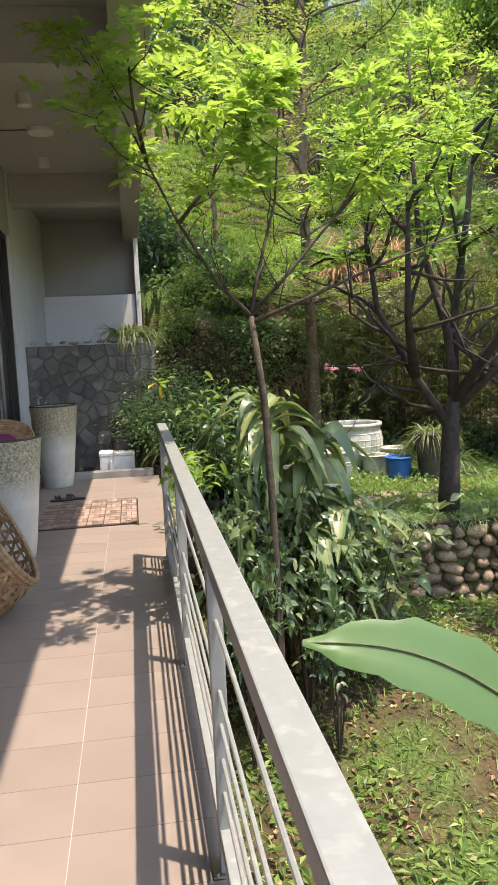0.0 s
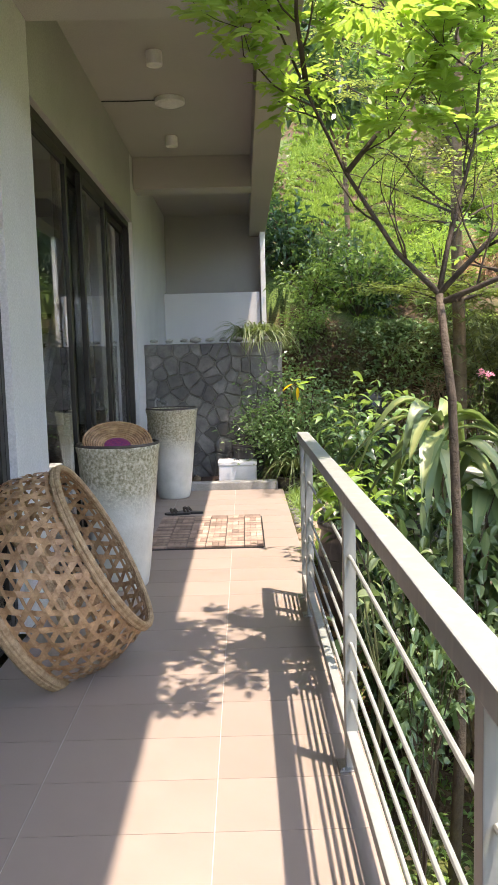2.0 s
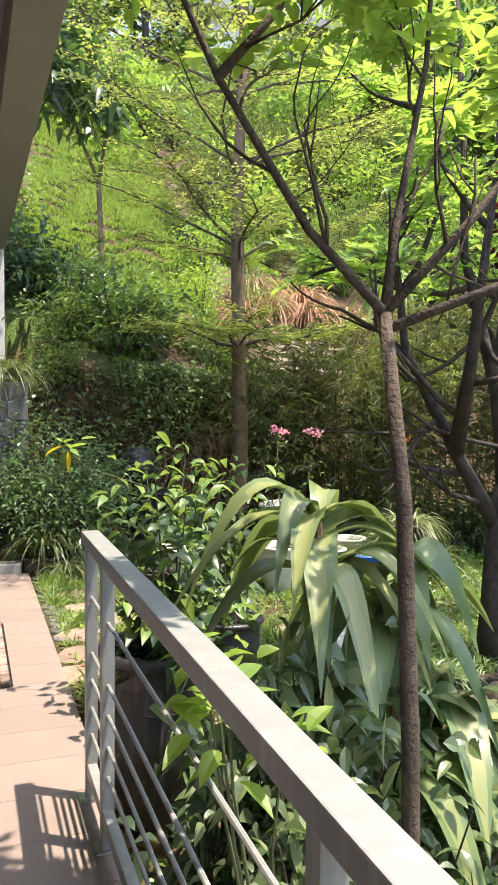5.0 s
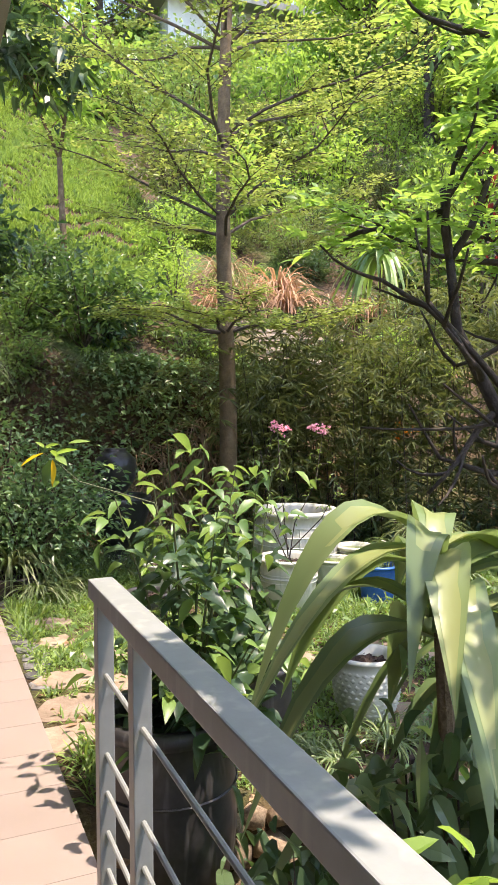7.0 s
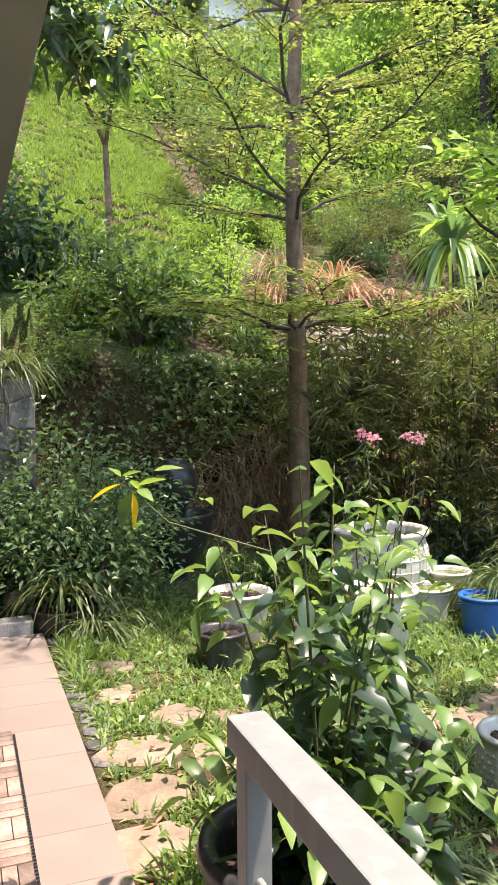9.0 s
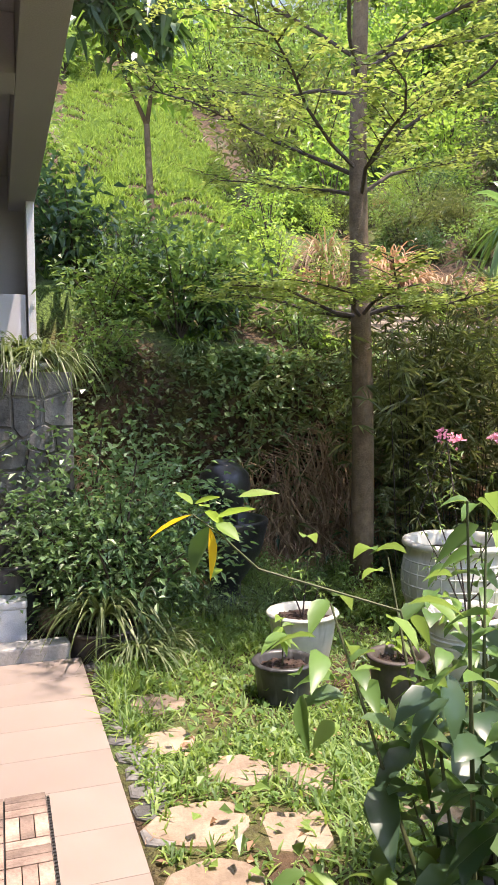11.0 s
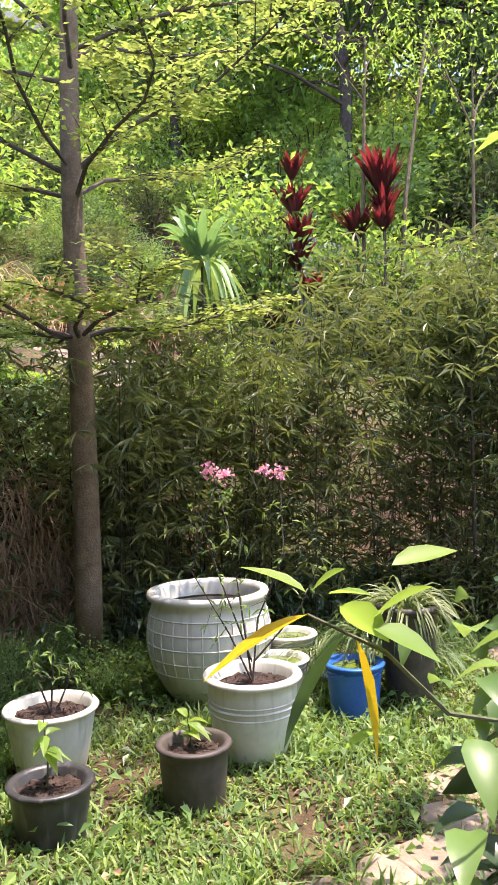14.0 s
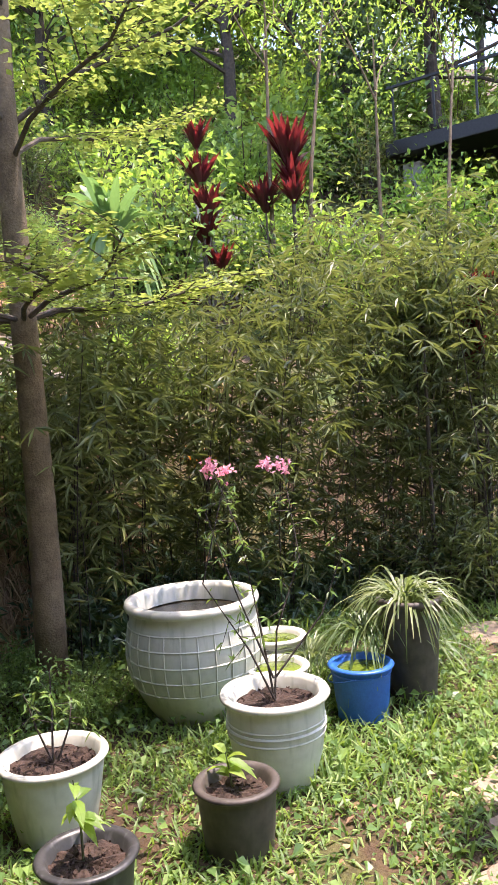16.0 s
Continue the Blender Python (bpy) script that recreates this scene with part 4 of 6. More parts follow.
def bush_mesh(leaf, radius, tall, count, size, droop=0.35, fine=False, spread=0.55):
    """Stems from one foot and leaves in uneven clumps round their ends."""
    stems, g = Geo(), Geo()
    tips = []
    for k in range(14):
        a, lean = rng.uniform(0, 6.28), rng.uniform(0.1, 1) ** 0.7
        end = Vector((math.cos(a) * radius * lean, math.sin(a) * radius * lean, tall * rng.uniform(0.55, 1.0) * (1 - 0.35 * lean)))
        mid = end * 0.5 + Vector((0, 0, 0.1 * tall))
        tube(stems, [(0, 0, 0), mid[:], end[:]], [0.009, 0.007, 0.003], 5)
        for s in np.linspace(0.3, 1, 5):
            tips.append(mid * (1 - s) + end * s if s > 0.5 else mid * s * 2)
    tips = np.array([q[:] for q in tips])
    p = tips[rng.integers(0, len(tips), count)] + rng.normal(size=(count, 3)) * radius * 0.22
    p[:, 2] = np.abs(p[:, 2])
    way = unit(p * np.array([1, 1, 0.4]) / radius + rng.normal(size=(count, 3)) * 0.7 + np.array([0, 0, 0.25]))
    leaves(g, p, way, size[0] * rng.uniform(0.6, 1.25, count), size[1] * rng.uniform(0.7, 1.2, count), 0.22, droop, fine)
    return stems.mesh("stems", BARK), g.mesh("foliage", leaf)


def bush(meshes, x, y, z, scale, turn, label, name="shrub", group="", flat=1.0):
    b = plant(name, x, y, z, label, "shrub", group)
    put("stem", meshes[0], None, b)
    put("foliage", meshes[1], None, b)
    b.rotation_euler = (0, 0, turn)
    b.scale = (scale, scale, scale * flat)
    return b


def spray_bush_mesh(leaf, radius, tall, count, size):
    """Thin stems carrying flat compound leaves with air between them."""
    stems, g, tips = Geo(), Geo(), []
    for k in range(13):
        a, lean = rng.uniform(0, 6.28), rng.uniform(0.25, 1)
        end = Vector((math.cos(a) * radius * lean, math.sin(a) * radius * lean, tall * rng.uniform(0.6, 1.0)))
        mid = Vector((end.x * 0.35, end.y * 0.35, end.z * 0.6))
        tube(stems, [(0, 0, 0), mid[:], end[:]], [0.009, 0.006, 0.003], 5)
        for s in np.linspace(0.15, 1, count):
            tips.append((mid.lerp(end, s)[:], (end - mid).normalized()[:]))
    sprays(g, tips, 1, size * 2.2, size, size * 0.5, 2, 0.1)
    return stems.mesh("stems", BARK), g.mesh("foliage", leaf)


KIND = {
    "spray": spray_bush_mesh(LEAF_SHADE, 0.55, 1.0, 7, 0.1),
    "mid": bush_mesh(LEAF_MID, 0.55, 1.0, 900, (0.10, 0.045)),
    "mid_fine": bush_mesh(LEAF_MID, 0.5, 1.0, 1500, (0.05, 0.022)),
    "pale_fine": bush_mesh(LEAF_COOL, 0.5, 1.0, 2300, (0.046, 0.024)),
    "dark": bush_mesh(LEAF_DARK, 0.55, 1.0, 900, (0.13, 0.05)),
    "lime": bush_mesh(LEAF_LIME, 0.55, 1.0, 900, (0.09, 0.04)),
    "olive": bush_mesh(LEAF_OLIVE, 0.55, 1.0, 1300, (0.11, 0.02)),
    "broad": bush_mesh(LEAF_DARK, 0.5, 1.0, 260, (0.22, 0.10), 0.5, True),
    "near": bush_mesh(LEAF_DARK, 0.5, 1.0, 460, (0.115, 0.05), 0.4, True),
}


def clump_mesh(leaf, n, length, width, droop, up):
    g = Geo()
    a = rng.uniform(0, 6.28, n)
    way = np.stack([np.cos(a), np.sin(a), rng.uniform(up * 0.5, up * 1.6, n)], 1)
    base = np.stack([np.cos(a) * 0.03, np.sin(a) * 0.03, np.zeros(n)], 1) * rng.uniform(0, 1, (n, 1))
    straps(g, base, way, length * rng.uniform(0.6, 1.15, n), width, droop * rng.uniform(0.6, 1.3, n), 6)
    return g.mesh("blades", leaf)


CLUMP = {
    "orange": clump_mesh(ORANGE, 16, 0.4, 0.05, 0.4, 1.6),
    "spider": clump_mesh(LEAF_STRIPE, 95, 0.46, 0.015, 0.9, 1.1),
    "grass": clump_mesh(LEAF_STRAP, 60, 0.5, 0.014, 0.8, 1.3),
    "tuft": clump_mesh(GRASS, 40, 0.22, 0.012, 0.6, 1.2),
    "fan": clump_mesh(LEAF_STRAP, 80, 0.5, 0.026, 0.14, 0.7),
    "agave": clump_mesh(LEAF_BANANA, 40, 0.9, 0.11, 0.5, 2.4),
    "agave_skirt": clump_mesh(LEAF_MID, 26, 0.8, 0.11, 1.3, 0.6),
    "cordyline": clump_mesh(LEAF_RED, 60, 0.5, 0.075, 0.22, 2.4),
    "dry": clump_mesh(LEAF_DRY, 170, 0.8, 0.016, 0.95, 1.5),
    "lily": clump_mesh(LEAF_LIME, 40, 0.5, 0.03, 0.8, 1.2),
}


def clump(kind, x, y, z, scale, label, name, group="", stem=0.0, tilt=(0, 0)):
    c = plant(name, x, y, z, label, "plant", group)
    b = put("foliage", CLUMP[kind], None, c)
    b.location = (0, 0, stem / scale)
    b.rotation_euler = (tilt[0], tilt[1], rng.uniform(0, 6.28))
    if stem:
        g = Geo()
        tube(g, [(0, 0, -0.1 / scale), (0.02, 0.01, stem / scale * 0.5), (0, 0, stem / scale)], [0.018 / scale, 0.016 / scale, 0.013 / scale], 7)
        put("stem", g, BARK, c)
    c.scale = (scale,) * 3
    return c


def hz(x, y):
    return float(height(x, y))


# round the terrace
for x, y, s, k in ((1.25, 10.95, 1.35, "pale_fine"), (1.35, 11.0, 1.2, "pale_fine"), (1.1, 11.3, 1.6, "pale_fine"), (1.28, 11.4, 1.45, "pale_fine"), (0.95, 11.1, 0.7, "pale_fine")):
    bush(KIND[k], x, y, hz(x, y) - 0.02, s, rng.uniform(0, 6), "dense small-leaved green shrub at the edge of the lawn", flat=0.95)
for x, y, z, s in ((1.13, 10.72, 0.18, 1.3), (1.3, 10.5, 0.0, 1.1), (1.5, 10.7, -0.05, 1.1), (1.25, 10.85, 0.2, 1.2), (1.0, 10.95, 0.1, 0.9), (0.62, 11.6, 1.72, 1.3), (0.85, 11.58, 1.72, 1.2), (1.0, 11.7, 1.7, 1.1), (0.75, 11.75, 1.8, 1.0)):
    clump("spider", x, y, z, s, "arching spider plant with pale striped leaves", "spider_plant", "spider plants")
for x, y, z, s in ((4.18, 9.66, 0.36, 1.1), (4.3, 9.75, 0.36, 1.2), (4.1, 9.9, 0.2, 1.1), (4.55, 9.8, 0.0, 1.2), (4.0, 10.2, 0.05, 1.0)):
    clump("spider", x, y, z, s, "arching striped leaves of a potted plant", "spider_plant", "spider plants")


def leafy_plant(x, y, z, stems, label, size, per, top_leaf):
    """Upright potted shrub: a few canes with large drooping pointed leaves."""
    p = plant("potted_shrub", x, y, z, label, "shrub")
    g, low, high = Geo(), Geo(), Geo()
    for line in stems:
        tube(g, line, [0.007 - 0.005 * i / (len(line) - 1) for i in range(len(line))], 6)
        for i in range(1, len(line)):
            a, b = np.array(line[i - 1]), np.array(line[i])
            n = per
            s = rng.uniform(0, 1, (n, 1))
            base = a * (1 - s) + b * s + rng.normal(size=(n, 3)) * np.array([0.07, 0.07, 0.05])
            way = rng.normal(size=(n, 3)) * np.array([1, 1, 0.25]) + np.array([0, 0, 0.1])
            last = i == len(line) - 1
            leaves(high if last else low, base, way, size * rng.uniform(0.6, 1.15, n) * (0.75 if last else 1), size * 0.52 * rng.uniform(0.8, 1.1, n) * (0.7 if last else 1), 0.2, 0.55, True)
    put("stem", g, STALK, p)
    put("foliage", low, LEAF_DARK, p, smooth=True)
    put("young_leaves", high, top_leaf, p, "bright young leaves", True)
    return p


def canes(n, out, tall):
    lines = []
    for k in range(n):
        a = 2 * math.pi * k / n + rng.uniform(-0.4, 0.4)
        r = out * rng.uniform(0.5, 1)
        h = tall * rng.uniform(0.75, 1.0)
        lines.append([(0.02 * math.cos(a), 0.02 * math.sin(a), 0), (r * 0.35 * math.cos(a), r * 0.35 * math.sin(a), h * 0.35), (r * 0.7 * math.cos(a), r * 0.7 * math.sin(a), h * 0.7), (r * math.cos(a), r * math.sin(a), h)])
    return lines


leafy_plant(1.42, 7.36, 0.2, canes(7, 0.34, 1.15), "leafy potted shrub with large drooping dark leaves", 0.12, 17, LEAF_MID)
leafy_plant(1.84, 7.82, 0.22, canes(4, 0.22, 1.0), "leafy shrub in a dark pot with bright young tips", 0.12, 16, LEAF_MID)
leafy_plant(1.42, 7.28, 0.2, canes(8, 0.42, 0.5), "low leafy shrub with large dark leaves", 0.125, 14, LEAF_MID)


for k in range(16):
    x, y = rng.uniform(2.5, 3.6), rng.uniform(10.9, 12.1)
    if math.hypot(x - 3.54, y - 10.66) > 0.55:
        bush(KIND["mid_fine" if k % 2 else "mid"], x, y, hz(x, y) - 0.02, rng.uniform(0.28, 0.45), rng.uniform(0, 6), "low leafy weed in the shade by the pots", "weed", "weeds round the pots")


for x, y, k in ((1.95, 11.3, 0.34), (2.25, 11.35, 0.3), (2.5, 11.5, 0.36), (1.75, 11.45, 0.4)):
    bush(KIND["pale_fine"], x, y, hz(x, y) - 0.02, k, rng.uniform(0, 6), "low leafy weed in front of the stone urn", "weed", "weeds round the pots")


def yellow_branch():
    p = plant("yellowing_branch", 1.43, 7.38, 0.26, "thin branch ending in two yellowed leaves", "branch")
    tip = np.array([-0.49, 0.29, 0.995])
    side, up = np.array([0.594, -0.802, -0.05]), np.array([0, 0, 1.0])
    at = lambda a, b, c=0.0: tip + side * a + up * b + np.array([0.8, 0.6, 0]) * c
    g = Geo()
    tube(g, [(0, 0, 0), (-0.04, 0.08, 0.55), (-0.1, 0.13, 0.8), tuple(at(0.13, -0.1, 0.05)), tuple(at(0.07, -0.03)), tuple(at(0, 0))], [0.006, 0.004, 0.003, 0.0025, 0.002, 0.0015], 6)
    put("twig", g, STALK, p)

    def blade(name, leaf, label, *ones):
        g = Geo()
        for start, end, wide in ones:
            s, e = at(*start), at(*end)
            way = e - s
            leaves(g, s[None], way[None], np.array([np.linalg.norm(way)]), np.array([wide]), 0.2, 0.12, True)
        put(name, g, leaf, p, label, True)

    blade("yellow_leaf", LEAF_YELLOW, "yellow wilted leaf", ((0, 0), (-0.094, -0.047, -0.03), 0.034))
    blade("yellow_leaf", LEAF_YELLOW, "yellow hanging leaf", ((0.044, -0.02), (0.06, -0.112, -0.02), 0.036))
    blade("broad_leaf", LEAF_DARK, "", ((0.035, -0.018, 0.02), (-0.028, -0.125, 0.03), 0.06))
    for one in (((0, 0.02), (-0.065, 0.046, 0.02), 0.022), ((0.005, 0.022), (0.036, 0.042, 0.05), 0.018), ((0.02, 0.02), (0.06, 0.03, -0.02), 0.02),
          ((0.03, 0.01), (0.075, -0.02, 0.02), 0.035), ((0.06, 0.0), (0.12, 0.03, 0.06), 0.028), ((0.06, -0.01), (0.12, -0.03, 0.0), 0.035), ((0.08, 0.04, 0.05), (0.15, 0.06, 0.1), 0.025), ((0.07, -0.1), (0.03, -0.125, 0.02), 0.025)):
        blade("green_leaf", LEAF_LIME, "", one)


yellow_branch()


def dracaena(x, y, z, stems):
    """Corn plant: canes with rosettes of broad arching straps."""
    d = plant("dracaena", x, y, z, "broad strap-leaved corn plant hanging over the railing", "plant")
    for sx, sy, sz, n, size in stems:
        g = Geo()
        tube(g, [(0, 0, 0), (sx * 0.6, sy * 0.6, sz * 0.55), (sx, sy, sz)], [0.028, 0.022, 0.018], 8)
        put("cane", g, BARK_GREY, d)
        g = Geo()
        a = rng.uniform(0, 6.28, n)
        up = rng.uniform(0.15, 1.5, n)
        base = np.array([sx, sy, sz]) + np.stack([np.cos(a) * 0.02, np.sin(a) * 0.02, rng.uniform(-0.22, 0.04, n)], 1)
        pale = Geo()
        straps(g, base, np.stack([np.cos(a), np.sin(a), up], 1), size * rng.uniform(0.6, 0.95, n), 0.15 * rng.uniform(0.7, 1.1, n), rng.uniform(0.8, 1.6, n), 10, 0.35, pale)
        put("foliage", g, LEAF_STRAP, d, smooth=True)
        put("leaf_stripe", pale, LEAF_PALE, d, "pale yellow-green stripe along each leaf", True)


dracaena(1.75, 6.1, -0.75, [(-0.12, 0.05, 1.82, 20, 0.72), (0.2, 0.15, 1.6, 18, 0.68), (0.05, -0.2, 1.25, 16, 0.66), (0.35, -0.05, 1.2, 16, 0.65), (-0.05, 0.2, 1.1, 12, 0.6)])

for x, y, s, f, k in ((1.4, 5.5, 0.65, 2.6, "spray"), (1.85, 5.35, 0.6, 2.2, "spray"), (1.5, 5.85, 0.75, 2.3, "spray"), (1.3, 5.2, 0.45, 3.3, "spray"), (2.3, 6.0, 0.85, 1.6, "spray"), (1.75, 5.75, 0.8, 1.9, "spray"), (1.65, 6.2, 0.8, 2.0, "near"),
                      (1.3, 6.15, 0.5, 2.8, "near"), (1.6, 6.55, 0.8, 1.3, "broad"), (2.3, 6.75, 0.9, 1.1, "broad"), (4.6, 6.6, 1.1, 1.0, "dark"), (2.1, 6.2, 0.9, 1.4, "near")):
    bush(KIND[k], x, y, hz(x, y) - 0.03, s, rng.uniform(0, 6), "leafy green shrub growing below the terrace", "garden_shrub", "", f)


def rail_sprig(x, y, z, reach):
    p = plant("leafy_sprig", x, y, z, "thin shoot with bright leaves reaching over the handrail", "plant")
    g, h = Geo(), Geo()
    for dx, dy, top in ((reach, 0.0, 1.82), (-0.04, 0.08, 1.86), (0.02, -0.12, 1.78), (-0.1, -0.08, 1.8)):
        line = [(0, 0, 0), (0.08, dy * 0.3, top * 0.5), (dx * 0.6, dy * 0.7, top * 0.85), (dx, dy, top)]
        tube(g, line, [0.008, 0.006, 0.004, 0.003], 5)
        base = np.repeat(np.array([line[-1]]), 14, 0) + rng.normal(size=(14, 3)) * np.array([0.04, 0.05, 0.04])
        leaves(h, base, rng.normal(size=(14, 3)) * np.array([1, 1, 0.4]), 0.1 * rng.uniform(0.6, 1.2, 14), 0.04, 0.2, 0.35, True)
    put("stem", g, STALK, p)
    put("foliage", h, LEAF_LIME, p)


rail_sprig(1.06, 5.25, -0.95, -0.1)


def banana_leaf():
    b = plant("banana_plant", 2.9, 3.3, hz(2.9, 3.3), "young banana plant with one broad blue-green leaf", "plant")
    g = Geo()
    top = np.array([1.30, 3.72, 0.41]) - np.array([2.9, 3.3, hz(2.9, 3.3)])
    foot = np.array([2.35, 3.45, -0.12]) - np.array([2.9, 3.3, hz(2.9, 3.3)])
    tube(g, [(0, 0, 0), (0.0, 0.02, 0.6), tuple(foot + np.array([0.25, -0.05, -0.1])), tuple(foot)], [0.05, 0.04, 0.018, 0.012], 8)
    put("stalk", g, STALK, b)
    g = Geo()
    n = 14
    v = []
    for i in range(n + 1):
        s = i / n
        c = foot * (1 - s) + top * s + np.array([0, 0, 0.17 * math.sin(math.pi * s)])
        w = 0.14 * min(1, 0.3 + 3.5 * s) * (1 - s ** 5) + 0.004
        side = np.array([0.42, 0.45, 0.76])
        wav = 0.012 * math.sin(i * 2.3)
        v += [c + side * w + np.array([0, 0, wav]), c + side * w * 0.5 + np.array([0, 0, 0.012]), c - np.array([0, 0, 0.008]), c - side * w * 0.5 + np.array([0, 0, 0.012]), c - side * w + np.array([0, 0, -wav])]
    g.add(v, [(i * 5 + k, i * 5 + k + 1, i * 5 + k + 6, i * 5 + k + 5) for i in range(n) for k in range(4)])
    put("leaf_blade", g, LEAF_BANANA, b, smooth=True)
    g = Geo()
    tube(g, [tuple(foot * (1 - s) + top * s + np.array([0, 0, 0.17 * math.sin(math.pi * s) + 0.002])) for s in np.linspace(0, 1, 12)], [0.01 * (1 - 0.8 * s) for s in np.linspace(0, 1, 12)], 6)
    put("midrib", g, STALK, b)


banana_leaf()


def fern(x, y, z, scale):
    f = plant("fern", x, y, z, "small green fern with feathered fronds", "fern", "ferns under the terrace")
    for k in range(7):
        g = Geo()
        a = 2 * math.pi * k / 7 + rng.uniform(-0.3, 0.3)
        s = np.linspace(0.1, 1, 22)
        p = np.stack([np.cos(a) * s * 0.45, np.sin(a) * s * 0.45, 0.45 * s - 0.35 * s ** 2.2], 1) * scale
        sd = np.array([-math.sin(a), math.cos(a), -0.1])
        for sign in (-1, 1):
            leaves(g, p, np.repeat((sd * sign + np.array([math.cos(a), math.sin(a), 0]) * 0.4)[None], 22, 0), 0.13 * scale * (1.05 - s), 0.022 * scale, 0.1, 0.2)
        put("frond", g, LEAF_MID, f)


for x, y, s in ((1.2, 2.6, 1.1), (1.15, 3.3, 1.0), (1.25, 4.0, 0.9), (1.3, 6.3, 0.8), (1.3, 1.9, 1.2)):
    fern(x, y, hz(x, y), s)


# potted seedlings and the flowering plant
def seedling(x, y, z, tall, n, leaf, label):
    p = plant("seedling", x, y, z, label, "plant")
    g = Geo()
    tube(g, [(0, 0, 0), (0.01, 0.01, tall * 0.5), (0.0, 0.02, tall)], [0.005, 0.004, 0.002], 5)
    put("stem", g, STALK, p)
    g = Geo()
    s = rng.uniform(0.35, 1, n)
    leaves(g, np.stack([0 * s, 0.02 * s, tall * s], 1), rng.normal(size=(n, 3)) * np.array([1, 1, 0.3]) + np.array([0, 0, 0.25]), 0.11 * rng.uniform(0.6, 1.1, n), 0.042, 0.2, 0.5, True)
    put("foliage", g, leaf, p)


seedling(1.97, 9.9, 0.03, 0.3, 12, LEAF_LIME, "pale green seedling in a small pot")
seedling(2.55, 9.71, 0.05, 0.17, 9, LEAF_LIME, "young leafy seedling in a small brown pot")


def twiggy(x, y, z, lines, flowers, label):
    p = plant("flowering_plant" if flowers else "bare_seedling", x, y, z, label, "plant")
    g, h = Geo(), Geo()
    for line in lines:
        tube(g, line, [0.0055 - 0.003 * i / (len(line) - 1) for i in range(len(line))], 5)
        for a, b in zip(line[1:], line[2:]):
            n = 12
            s = rng.uniform(0, 1, (n, 1))
            base = np.array(a) * (1 - s) + np.array(b) * s
            way = rng.normal(size=(n, 3)) * np.array([1, 1, 0.5])
            leaves(h, base, way, 0.055 * rng.uniform(0.5, 1.2, n), 0.014, 0.2, 0.3)
            for k in range(4):
                e = base[k] + unit(way[k]) * 0.1
                tube(g, [base[k], e], [0.002, 0.001], 4)
                leaves(h, np.repeat(e[None], 3, 0), rng.normal(size=(3, 3)), 0.05, 0.014, 0.2, 0.3)
    put("stem", g, BARK_DARK, p)
    put("foliage", h, LEAF_MID, p)
    for fx, fy, fz in flowers:
        q = Geo()
        n = 40
        c = np.array([fx, fy, fz]) + rng.normal(size=(n, 3)) * np.array([0.022, 0.022, 0.016])
        leaves(q, c, rng.normal(size=(n, 3)) + np.array([0, 0, 0.5]), 0.026, 0.022, 0.3, 0.1)
        put("blossom", q, PINK, p, "pink flower cluster")


twiggy(3.06, 9.83, 0.22, [[(0, 0, 0), (-0.02, 0.05, 0.4), (-0.02, 0.12, 0.75), (0.05, 0.3, 1.02)], [(0, 0, 0), (0.05, 0, 0.3), (0.2, -0.05, 0.6), (0.35, 0.1, 0.98)],
                         [(0, 0.0, 0.1), (-0.1, 0.1, 0.5), (-0.15, 0.2, 0.85)], [(0.02, 0, 0.1), (0.2, -0.15, 0.35), (0.32, -0.2, 0.6)], [(0, 0, 0), (-0.1, 0.05, 0.25), (-0.2, 0.2, 0.55), (-0.05, 0.15, 1.0)]],
       [(0.02, 0.3, 1.03), (0.1, 0.27, 1.0), (0.36, 0.1, 1.0), (0.3, 0.16, 1.02)], "thin dark-stemmed plant with pink flower clusters")
twiggy(2.29, 10.4, 0.15, [[(0, 0, 0), (0.03, 0.02, 0.2), (0.06, 0.05, 0.35)], [(0, 0, 0), (-0.05, 0.02, 0.15), (-0.08, 0.05, 0.3)], [(0.03, 0, 0), (0.08, -0.02, 0.12), (0.12, 0, 0.22)]], [], "thin bare stems in a white pot")


